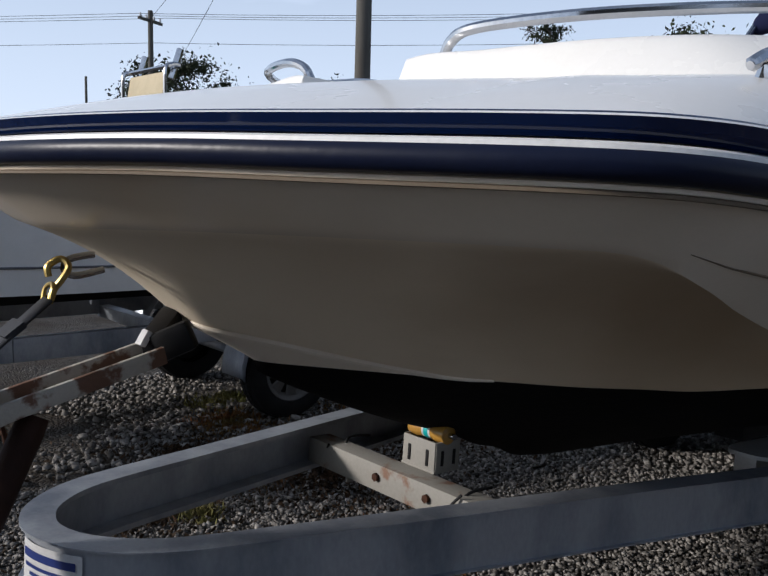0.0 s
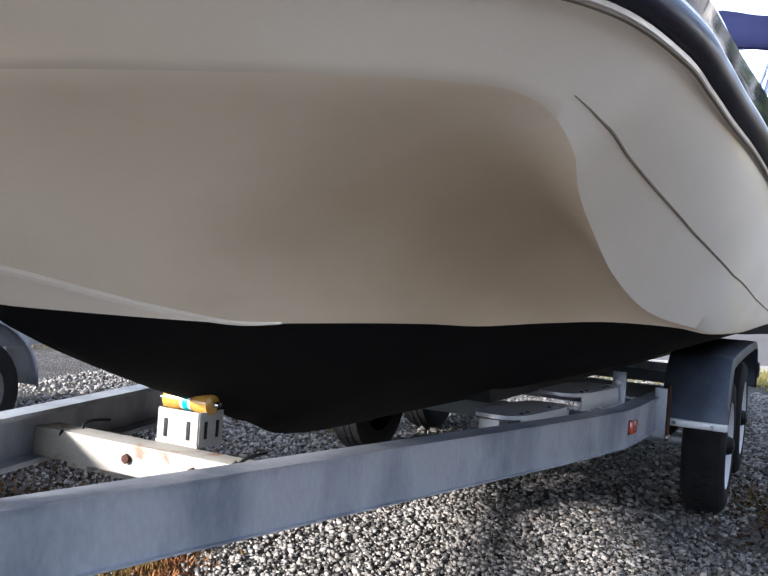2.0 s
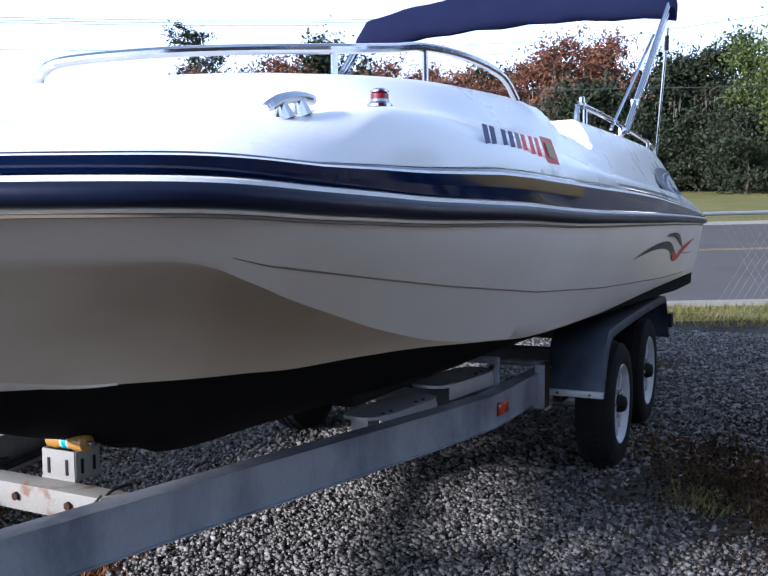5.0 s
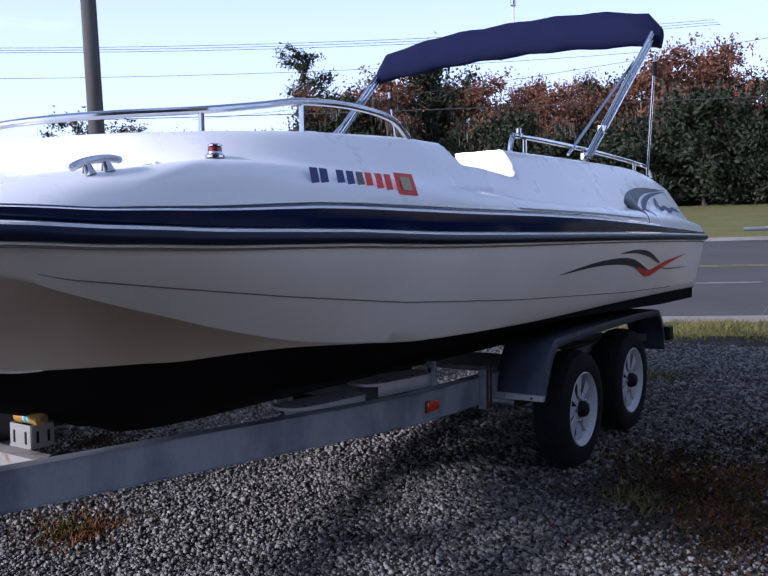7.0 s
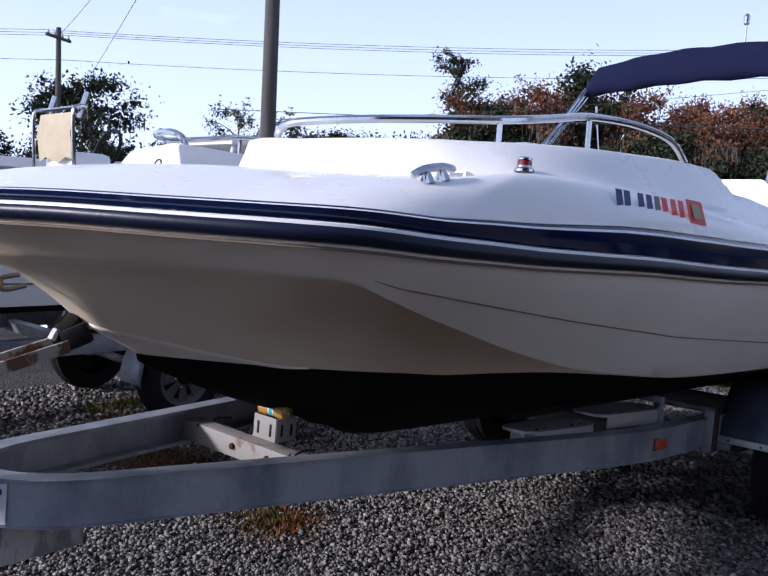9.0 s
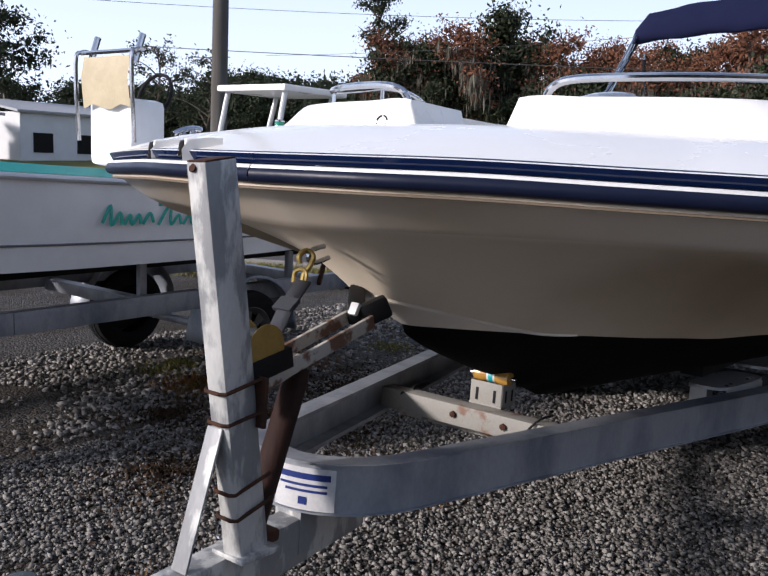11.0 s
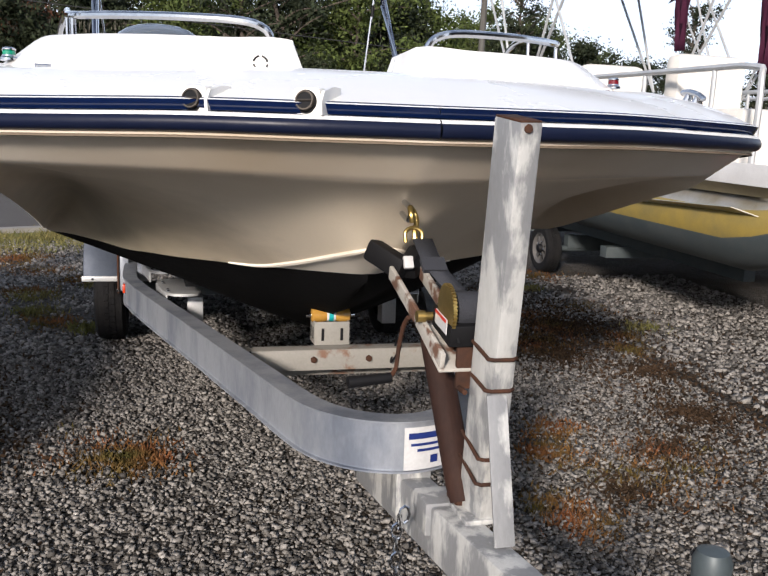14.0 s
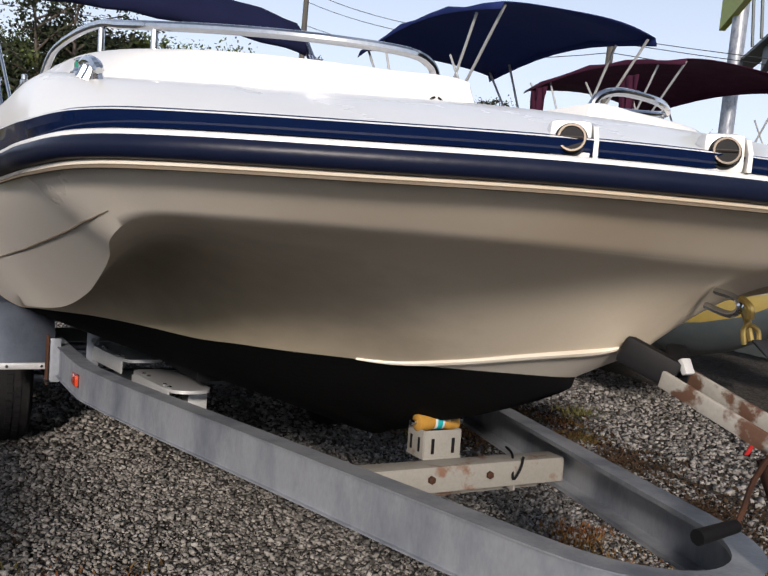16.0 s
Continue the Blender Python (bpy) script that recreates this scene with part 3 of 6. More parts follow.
def band_to(lo, hi, out_lo, out_hi, n=3):
    """A band of the stripe between two shares of its height."""
    rows = []
    for i, q in enumerate(rail_line):
        nn = outward(rail_line, i)
        st = stripe_top(q.x) - 0.040
        rows.append([q + nn * (out_lo + (out_hi - out_lo) * k / n) + Vector((0, 0, 0.040 + st * (lo + (hi - lo) * k / n))) for k in range(n + 1)])
    bm = sheet(rows)
    sheet(mirrored(rows), bm)
    return welded(bm)


part("rub_rail", band([(-0.012, -0.004), (0.010, -0.006), (0.020, -0.002), (0.0255, 0.006), (0.026, 0.017), (0.022, 0.0255), (0.0185, 0.0285), (0.012, 0.0325), (0.0015, 0.038)]), RUBBER, boat, "dark navy rubber rub rail")
part("rail_seal", band([(0.003, -0.0075), (0.0015, -0.013), (-0.010, -0.016)]), GELCOAT, boat)
# thin brown line along the lower edge of the seal
part("grime_line", band([(-0.0005, -0.0135), (0.0035, -0.0155), (0.003, -0.0190), (-0.001, -0.0200)]), GROOVE, boat, "thin brown line under the rail")
part("rail_insert", band([(0.0125, 0.0318), (0.0195, 0.0280), (0.0185, 0.0335), (0.0125, 0.0365)]), INSERT, boat, "white vinyl strip")
part("navy_stripe", band_to(0.0, 0.38, 0.002, 0.009, 2), NAVY, boat, "glossy navy stripe above the rail")
part("navy_stripe", band_to(0.38, 0.74, 0.009, 0.0145, 2), NAVY, boat, "glossy navy stripe above the rail")
part("pinstripe", band_to(0.745, 0.84, 0.0135, 0.0085, 1), INSERT, boat, "thin pale pinstripe")
part("pinstripe", band_to(0.845, 0.93, 0.0085, 0.003, 1), NAVY, boat, "thin navy pinstripe")

# deck: from the stripe up over the foredeck to the coaming
DECKS = [   # foot of the coaming, its shoulder, its inner edge (x, y, z)
    ((1.300, 0.00, 1.470), (1.315, 0.00, 1.490), (1.60, 0.00, 1.490)),
    ((1.305, 0.20, 1.470), (1.340, 0.195, 1.575), (1.65, 0.20, 1.575)),
    ((1.330, 0.42, 1.466), (1.370, 0.40, 1.578), (1.66, 0.40, 1.578)),
    ((1.370, 0.66, 1.458), (1.420, 0.62, 1.580), (1.70, 0.58, 1.580)),
    ((1.430, 0.875, 1.452), (1.500, 0.78, 1.583), (1.74, 0.66, 1.585)),
    ((1.495, 0.985, 1.464), (1.600, 0.865, 1.588), (1.80, 0.70, 1.590)),
    ((1.600, 1.052, 1.490), (1.700, 0.915, 1.596), (1.88, 0.73, 1.598)),
    ((1.770, 1.098, 1.500), (1.840, 0.955, 1.608), (1.98, 0.75, 1.608)),
    ((2.000, 1.123, 1.500), (2.020, 0.985, 1.622), (2.10, 0.76, 1.622)),
    ((2.250, 1.140, 1.495), (2.250, 1.000, 1.636), (2.30, 0.77, 1.636)),
    ((2.600, 1.155, 1.482), (2.600, 1.010, 1.656), (2.60, 0.78, 1.656)),
    ((2.860, 1.162, 1.470), (2.860, 1.010, 1.660), (2.86, 0.78, 1.660)),
    ((3.060, 1.166, 1.460), (3.060, 1.010, 1.668), (3.06, 0.78, 1.668)),
    ((3.585, 1.170, 1.440), (3.585, 1.010, 1.684), (3.585, 0.78, 1.684)),
    ((4.520, 1.165, 1.440), (4.520, 1.010, 1.706), (4.52, 0.78, 1.706)),
    ((5.500, 1.150, 1.440), (5.480, 1.000, 1.712), (5.45, 0.78, 1.712)),
    ((6.300, 1.130, 1.390), (6.100, 0.990, 1.640), (6.05, 0.78, 1.620)),
]
foot = smooth_path([s[0] for s in DECKS], FINE)
shoulder = smooth_path([s[1] for s in DECKS], FINE)
inner = smooth_path([s[2] for s in DECKS], FINE)


def between(line, u):
    """A point of a line at a fractional index."""
    i = min(int(u), len(line) - 2)
    return line[i].lerp(line[i + 1], u - i)


def deck_rib(u, sgn):
    i = min(int(u + 0.5), len(rail_line) - 1)
    n = outward(rail_line, i)
    rail = between(rail_line, u)
    a = rail + n * -0.005 + Vector((0, 0, stripe_top(rail.x) - 0.001))
    b, c, d = between(foot, u), between(shoulder, u), between(inner, u)
    if abs(c.y) < 0.185:                       # walk-through between the two bow coamings
        c.z = d.z = 1.492
    row = []
    front = max(0.0, min(1.0, (1.5 - b.x) / 0.2))
    swell = max(0.0, 1 - abs(b.x - 1.65) / 0.45)              # raised shoulder that carries the lamps and the cleat
    for k in range(9):
        t = k / 8
        q = a.lerp(b, t)
        q.z += (0.022 * front + 0.012 + 0.030 * swell) * math.sin(math.pi * t)
        if front < 0.5:
            q += outward(rail_line, i) * 0.02 * math.sin(math.pi * t)
        row.append(q)
    for k in range(1, 9):                      # rounded shoulder
        t = k / 8
        m1 = b.lerp(c, 0.45) + Vector((0, 0, 0.0))
        m2 = Vector((c.x, c.y, c.z)) + (b - c) * 0.22
        m2.z = c.z + 0.004
        row.append((1 - t) ** 3 * b + 3 * (1 - t) ** 2 * t * m1 + 3 * (1 - t) * t * t * m2 + t ** 3 * c)
    row += [c.lerp(d, 0.5), d, Vector((d.x, d.y, d.z - 0.02)), Vector((d.x, d.y - min(d.y, 0.015), d.z - 0.42))]
    if sgn > 0 and 2.87 < c.x < 3.46:          # boarding notch cut into the port coaming
        top = float(np.interp(c.x, [2.875, 2.90, 2.94, 2.97, 3.37, 3.41, 3.435, 3.445], [1.662, 1.625, 1.582, 1.575, 1.548, 1.552, 1.585, 1.680]))
        for q in row:
            q.z = min(q.z, top)
    return [Vector((q.x, -sgn * q.y, q.z)) for q in row]


NOTCH = (2.873, 2.885, 2.90, 2.92, 2.94, 2.97, 3.37, 3.395, 3.41, 3.425, 3.435, 3.446)
steps = [float(i) for i in range(len(foot))]
steps = sorted(steps + [float(np.interp(x, [q.x for q in shoulder[60:]], range(60, len(shoulder)))) for x in NOTCH])
port = [deck_rib(u, 1) for u in steps]
star = [deck_rib(u, -1) for u in steps]
h = sheet(port)
sheet(star, h)
aft = port[-1][:-4]
sheet([aft, [Vector((q.x, -q.y, q.z)) for q in aft]], h)
part("deck_moulding", welded(h), DECK, boat, "glossy white gelcoat deck", angle=40)
part("cockpit_sole", box((3.8, 0, 1.16), (4.9, 1.7, 0.03)), DECK, boat)


def both(fn, *a, **k):
    for s in (-1, 1):
        fn(s, *a, **k)


def bow_rail(s):
    top = smooth_path([(1.400, s * 0.250, 1.575), (1.392, s * 0.275, 1.612), (1.390, s * 0.35, 1.632), (1.455, s * 0.545, 1.642), (1.575, s * 0.72, 1.653), (1.73, s * 0.865, 1.667),
                       (1.95, s * 0.905, 1.705), (2.13, s * 0.925, 1.738), (2.36, s * 0.96, 1.748), (2.56, s * 1.0, 1.722), (2.65, s * 1.02, 1.655)], 6)
    part("bow_rail", tube(top, 0.0125, 10), STEEL, boat, "polished stainless bow rail")
    for x, y, z in ((1.73, 0.865, 1.665), (2.13, 0.925, 1.736)):
        part("stanchion", tube([(x, s * y, z - 0.11), (x, s * y, z)], 0.009, 8), STEEL, boat)


both(bow_rail)


def aft_rail(s):
    top = smooth_path([(3.60, s * 0.99, 1.69), (3.63, s * 0.99, 1.755), (3.72, s * 0.99, 1.770), (4.6, s * 0.985, 1.780), (5.5, s * 0.975, 1.772), (5.85, s * 0.97, 1.755), (5.93, s * 0.97, 1.70)], 6)
    part("aft_rail", tube(top, 0.0125, 10), STEEL, boat, "polished stainless side rail")
    for x in (3.78, 4.6, 5.5):
        part("stanchion", tube([(x, s * 0.985, 1.69), (x, s * 0.985, 1.772)], 0.011, 8), STEEL, boat)
    part("pull_up_light", lathe([(0.020, 0), (0.020, 0.015), (0.014, 0.02), (0.014, 0.04), (0.008, 0.045)], 14, Matrix.Translation((3.70, s * 0.99, 1.765))), STEEL, boat)


both(aft_rail)


def nav_light(s):
    m = Matrix.Translation((1.606, s * 1.045, 1.500)) @ Matrix.Diagonal((0.62, 0.62, 0.56, 1))
    base = part("nav_light", lathe([(0.045, 0), (0.045, 0.012), (0.036, 0.02), (0.034, 0.03)], 20, m), STEEL, boat, "chrome navigation light")
    part("lens", lathe([(0.032, 0.03), (0.032, 0.05), (0.026, 0.058)], 20, m), REDLENS if s < 0 else GREENLENS, base, "red lens" if s < 0 else "green lens")
    part("cap", lathe([(0.034, 0.057), (0.034, 0.064), (0.022, 0.072), (0.008, 0.074)], 20, m), STEEL, base)


both(nav_light)


def cleat(s, x, y, z, turn):
    m = Matrix.Translation((x, s * y, z)) @ Matrix.Rotation(s * turn, 4, "Z") @ Matrix.Rotation(radians(-12), 4, "Y") @ Matrix.Scale(0.74, 4)
    h = tube([m @ Vector(q) for q in smooth_path([(-0.095, 0, 0.030), (-0.05, 0, 0.042), (0, 0, 0.045), (0.05, 0, 0.042), (0.095, 0, 0.030)], 4)], [0.006] + [0.010] * 15 + [0.006], 8)
    for dx in (-0.035, 0.035):
        tube([m @ Vector((dx, 0.012, 0)), m @ Vector((dx, 0, 0.04))], [0.012, 0.007], 8, h)
        tube([m @ Vector((dx, -0.012, 0)), m @ Vector((dx, 0, 0.04))], [0.014, 0.008], 8, h)
    part("cleat", h, STEEL, boat, "chrome mooring cleat")


both(cleat, 1.18, 1.096, 1.427, 0.05)


def docking_light(s):
    m = Matrix.Translation((1.480, s * 0.920, 1.463)) @ Matrix.Rotation(s * 0.12, 4, "Z") @ Matrix.Rotation(0.22, 4, "Y")
    rot = m.to_3x3()
    base = part("docking_light", add_box(bmesh.new(), m @ Vector((0.002, 0, 0)), (0.036, 0.088, 0.050), rot, 0.011), DECK, boat, "white framed docking light")
    part("bezel", add_box(bmesh.new(), m @ Vector((-0.013, 0, 0)), (0.010, 0.070, 0.034), rot, 0.004), STEEL, base, "chrome bezel")
    part("lens", add_box(bmesh.new(), m @ Vector((-0.015, 0, 0)), (0.010, 0.060, 0.025), rot, 0.003), CLEAR, base, "clear ribbed lens")
    for k in range(5):
        part("rib", add_box(bmesh.new(), m @ Vector((-0.0205, -0.022 + 0.011 * k, 0)), (0.0015, 0.0018, 0.022), rot, 0), STEEL, base)


both(docking_light)

# horn grille on the starboard coaming
hm = Matrix.Translation((1.325, 0.295, 1.500)) @ Matrix.Rotation(radians(-80), 4, "Y")
horn = part("horn", lathe([(0.035, 0), (0.035, 0.004), (0.03, 0.007)], 28, hm @ Matrix.Diagonal((1, 1.55, 1, 1))), DECK, boat, "cream oval horn cover")
for k in range(4):
    pts = [hm @ Vector((0.021 * math.cos(a), 0.021 * math.sin(a), 0.008)) for a in np.linspace(k * math.pi / 2 + 0.2, k * math.pi / 2 + 1.37, 8)]
    part("slot", tube(pts, 0.003, 6), BLACK, horn, "black slot")

# two rod holders let into the starboard bow edge
for x, y in ((0.584, 0.505), (0.502, 0.275)):
    m = Matrix.Translation((x - 0.003, y + 0.006, 1.343)) @ Matrix.Rotation(radians(-34), 4, "Z")
    rot = m.to_3x3()
    rh = part("rod_holder", add_box(bmesh.new(), m @ Vector((0.020, 0, 0.0)), (0.056, 0.064, 0.062), rot, 0.013), DECK, boat, "white moulded rod holder housing")
    h = slab([m @ Vector(q) for q in ((-0.012, -0.036, -0.028), (-0.015, -0.036, 0.0), (0.0, -0.036, 0.022), (0.05, -0.036, 0.034), (0.085, -0.036, 0.034), (0.085, -0.036, -0.028))], 0.007)
    part("cheek", h, DECK, rh)
    part("recess", lathe([(0.0245, -0.002), (0.0245, 0.001)], 24, m @ Matrix.Translation((-0.009, 0, 0)) @ Matrix.Rotation(radians(-90), 4, "Y")), BLACK, rh, "dark recess")
    turn = m @ Matrix.Rotation(radians(-82), 4, "Y")
    part("tube_rim", lathe([(0.020, 0.004), (0.0215, 0.016), (0.0205, 0.019), (0.0175, 0.019), (0.017, 0.010)], 22, turn), DULLBRASS, rh, "dark weathered metal rim")
    part("bore", lathe([(0.0176, 0.004), (0.0176, 0.0165)], 20, turn), BLACK, rh, "dark open bore")
    part("pin", tube([turn @ Vector((0, -0.017, 0.0180)), turn @ Vector((0, 0.017, 0.0180))], 0.0025, 6), DULLBRASS, rh)

# bow eye and small screws
part("bow_eye", tube(smooth_path([(0.725, 0, 1.122), (0.678, 0, 1.112), (0.668, 0, 1.092), (0.69, 0, 1.080), (0.745, 0, 1.092)], 5), 0.007, 8), STEEL, boat, "stainless bow eye")

# windscreen and helm console on the starboard side
m = Matrix.Translation((3.85, 0.62, 1.72))
rows = [[m @ Vector((-0.20 * math.cos(a) * math.cos(k / 7 * 1.45) + 0.16 * (k / 7), 0.30 * math.sin(a) * math.cos(k / 7 * 1.45) ** 0.8, 0.25 * math.sin(k / 7 * 1.45))) for a in np.linspace(-1.5, 1.5, 17)] for k in range(8)]
h = sheet(rows)
screen = part("windscreen", h, TINT, boat, "curved smoked acrylic windscreen")
screen.visible_shadow = False
rows = [[m @ Vector((-0.24 * math.cos(a) * f + 0.06, 0.34 * math.sin(a) * f, z)) for a in np.linspace(-1.57, 1.57, 15)] for f, z in ((1.05, -0.45), (1.0, -0.02), (0.93, 0.03), (0.6, 0.07), (0.2, 0.09))]
part("helm_console", sheet(rows), DECK, boat, "white helm console")

# name, graphics and registration marks on both topsides; bars stand for the lettering
def side_at(x, z):
    i = min(range(len(rail_line)), key=lambda j: abs(rail_line[j].x - x))
    a, b = rail_line[i], knuckle[i]
    return side_point(i, min(1, max(0, (a.z - z) / (a.z - b.z)))).y


def deck_y(x, z):
    """Outer half width of the deck side at a height."""
    i = min(range(35, len(port)), key=lambda j: abs(port[j][8].x - x))
    row = port[i][:17]
    zs = [q.z for q in row]
    return float(np.interp(z, zs, [-q.y for q in row])) if zs[0] < zs[-1] else -row[8].y


def swoosh(name, pts, widths, material, s, on_deck=False, label="", lift=0.004):
    """A painted stroke that tapers, laid on the side."""
    c = smooth_path([(x, 0, z) for x, z in pts], 6)
    ws = [q.x for q in smooth_path([(w, 0, 0) for w in widths], 6)]
    rows = [[], []]
    for i, q in enumerate(c):
        d = (c[min(i + 1, len(c) - 1)] - c[max(i - 1, 0)]).normalized()
        nn = Vector((-d.z, 0, d.x)) * ws[i]
        for k, e in enumerate((q + nn, q - nn)):
            y = (deck_y(e.x, e.z) if on_deck else side_at(e.x, e.z)) + lift
            rows[k].append((e.x, s * y, e.z))
    part(name, sheet(rows), material, boat, label)


for s in (-1, 1):
    for j, x in enumerate((1.853, 1.897, 1.974, 2.020, 2.068, 2.113, 2.162, 2.210)):
        z = 1.446
        y0, y1 = deck_y(x, z - 0.035) + 0.014, deck_y(x, z + 0.035) + 0.014
        y1 = y0 + 0.35 * (y1 - y0)
        h = sheet([[(x - 0.019, s * y0, z - 0.035), (x + 0.019, s * y0, z - 0.035)], [(x - 0.019, s * y1, z + 0.035), (x + 0.019, s * y1, z + 0.035)]])
        part("registration_bar", h, INK if j < 4 else (SILVER if j < 5 else RED), boat, "dark blue bar" if j < 4 else "red bar")
    def plate(x0, x1, z0, z1, lift):
        ya, yb = deck_y(x0, z0) + lift, deck_y(x1, z0) + lift
        ta, tb = ya + 0.35 * (deck_y(x0, z1) + lift - ya), yb + 0.35 * (deck_y(x1, z1) + lift - yb)
        return sheet([[(x0, s * ya, z0), (x1, s * yb, z0)], [(x0, s * ta, z1), (x1, s * tb, z1)]])

    stick = part("sticker", plate(2.250, 2.362, 1.415, 1.490, 0.016), RED, boat, "red square sticker with a pale centre")
    part("sticker_centre", plate(2.278, 2.334, 1.432, 1.477, 0.019), BEIGE, stick)
    # bird-like swoosh on the topside near the stern
    swoosh("graphic", [(3.64, 1.094), (4.15, 1.134), (4.63, 1.130), (5.01, 1.064)], [0.001, 0.013, 0.020, 0.012], CHARCOAL, s, label="dark tapering swoosh")
    swoosh("graphic", [(4.80, 1.094), (5.04, 1.052), (5.36, 1.105), (5.79, 1.155)], [0.006, 0.020, 0.014, 0.001], RED, s, label="red tapering swoosh", lift=0.006)
    swoosh("graphic", [(4.42, 1.180), (4.70, 1.188), (4.97, 1.166), (5.22, 1.110)], [0.001, 0.011, 0.014, 0.005], CHARCOAL, s, lift=0.005)
    swoosh("graphic", [(5.18, 1.088), (5.46, 1.066), (5.90, 1.068)], [0.002, 0.004, 0.001], SILVER, s)
    # crescents and script mark on the deck side near the stern
    swoosh("graphic", [(4.86, 1.410), (5.0, 1.50), (5.3, 1.568), (5.92, 1.598)], [0.085, 0.052, 0.022, 0.002], CHARCOAL, s, True, "dark crescent")
    swoosh("graphic", [(5.12, 1.412), (5.22, 1.486), (5.46, 1.545), (5.92, 1.588)], [0.022, 0.022, 0.012, 0.002], INK, s, True)
    swoosh("script_mark", [(5.46, 1.45), (5.52, 1.52), (5.58, 1.46), (5.70, 1.475), (5.82, 1.455), (5.95, 1.47), (6.12, 1.450)], [0.006, 0.014, 0.014, 0.012, 0.014, 0.012, 0.005], INK, s, True, "dark script-like mark", 0.005)
    swoosh("accent_line", [(1.62, 1.405), (2.2, 1.405), (3.0, 1.392), (4.0, 1.390), (4.9, 1.378)], [0.001, 0.004, 0.004, 0.004, 0.003], SILVER, s, True)

# sun canopy, folded into its navy boot across the beam
rows = []
for k in range(25):
    y = -1.14 + 2.28 * k / 24
    u = abs(y) / 1.14
    zc = 2.735 - 0.10 * u ** 2.2 - (0.05 if u > 0.96 else 0) + 0.03 * max(0.0, y) / 1.14
    hh = 0.135 * (1 - 0.25 * u ** 6) * (1 if u < 0.97 else 0.62)
    tt = 0.085 * (1 if u < 0.97 else 0.5)
    rows.append([Vector((5.60 + 0.35 * (hh * math.sin(a)) + tt * math.cos(a) + 0.006 * math.sin(11 * y + 3 * a), y, zc + hh * math.sin(a) + 0.006 * math.sin(17 * y + a))) for a in np.linspace(0, 2 * math.pi, 21)[:-1]])
h = sheet(rows, close=True)
h.verts.ensure_lookup_table()
h.faces.new([h.verts[k] for k in range(20)])
h.faces.new([h.verts[-20 + k] for k in range(20)])
part("canopy_boot", h, CANVAS, boat, "navy canvas bimini folded in its boot")
for s in (-1, 1):
    for dx, dz, r in ((0.0, 0.0, 0.0125), (0.035, -0.01, 0.0125), (-0.03, 0.012, 0.010)):
        part("bimini_bow", tube(smooth_path([(4.56 + dx, s * 1.02, 1.735), (4.62 + dx, s * 1.03, 1.80), (5.54 + dx, s * 1.10, 2.60 + dz)], 4), r, 8), STEEL, boat, "aluminium canopy bow")
    part("bimini_brace", tube([(5.74, s * 1.0, 1.70), (5.66, s * 1.08, 2.50)], 0.009, 8), STEEL, boat)
    part("brace_joint", tube([(5.675, s * 1.07, 2.36), (5.665, s * 1.075, 2.45)], 0.014, 8), BLACK, boat)
    part("bimini_strap", tube([(4.33, s * 0.99, 1.73), (5.28, s * 1.05, 2.38)], 0.009, 6), STEEL, boat)
    part("bimini_mount", box((4.55, s * 1.01, 1.735), (0.08, 0.04, 0.04), bevel=0.008), STEEL, boat)
    part("leg_collar", box((4.74, s * 1.04, 1.905), (0.05, 0.045, 0.05), bevel=0.008), STEEL, boat)
part("stern_light", lathe([(0.008, 2.72), (0.008, 3.02), (0.02, 3.03), (0.024, 3.08), (0.01, 3.10)], 12, Matrix.Translation((5.75, 0.0, 0))), STEEL, boat, "white stern light on a short stalk")


# ---- the trailer ----
trailer = thing("boat_trailer", "galvanised tandem-axle boat trailer with V tongue, parked on gravel", "trailer", LEVEL)
TOP, LOW = 0.588, 0.463
half = [(0.615, 0.0), (0.635, 0.085), (0.685, 0.155), (0.765, 0.215), (0.88, 0.258), (1.15, 0.325), (1.80, 0.487), (2.60, 0.690), (2.90, 0.757), (3.20, 0.797), (4.2, 0.812), (5.9, 0.812)]
plan = smooth_path([(x, -y, 0) for x, y in half[::-1]] + [(x, y, 0) for x, y in half[1:]], 6)


def along(profile, z0=0.0):
    """A section (inward, height) carried along the trailer's plan."""
    rows = []
    for i, q in enumerate(plan):
        d = (plan[min(i + 1, len(plan) - 1)] - plan[max(i - 1, 0)]).normalized()
        n = Vector((-d.y, d.x, 0))          # points outwards from the loop
        if n.dot(q - Vector((3.2, 0, 0))) < 0:
            n = -n
        rows.append([q - n * o + Vector((0, 0, z)) for o, z in profile])
    return sheet(rows, close=True)


channel = [(0.0, LOW), (0.0, TOP), (0.055, TOP), (0.055, TOP - 0.009), (0.008, TOP - 0.009), (0.008, LOW + 0.009), (0.055, LOW + 0.009), (0.055, LOW)]
part("frame", along(channel), GALV, trailer, "galvanised channel frame bent round at the front", angle=30)
part("frame_lip", along([(-0.012, TOP), (0.056, TOP), (0.056, TOP + 0.004), (-0.012, TOP + 0.004)]), GALV, trailer)
part("frame_lip", along([(-0.012, LOW - 0.004), (0.056, LOW - 0.004), (0.056, LOW), (-0.012, LOW)]), GALV, trailer)

# front cross member with the keel roller
def angle_bar(y0, y1, x, z, parent, mat_=PAINTED):
    h = box((x, (y0 + y1) / 2, z), (0.075, abs(y1 - y0), 0.008), bevel=0.002)
    add_box(h, (x - 0.034, (y0 + y1) / 2, z - 0.035), (0.008, abs(y1 - y0), 0.07), None, 0.002)
    return part("cross_member", h, mat_, parent, "chipped pale painted angle bar")


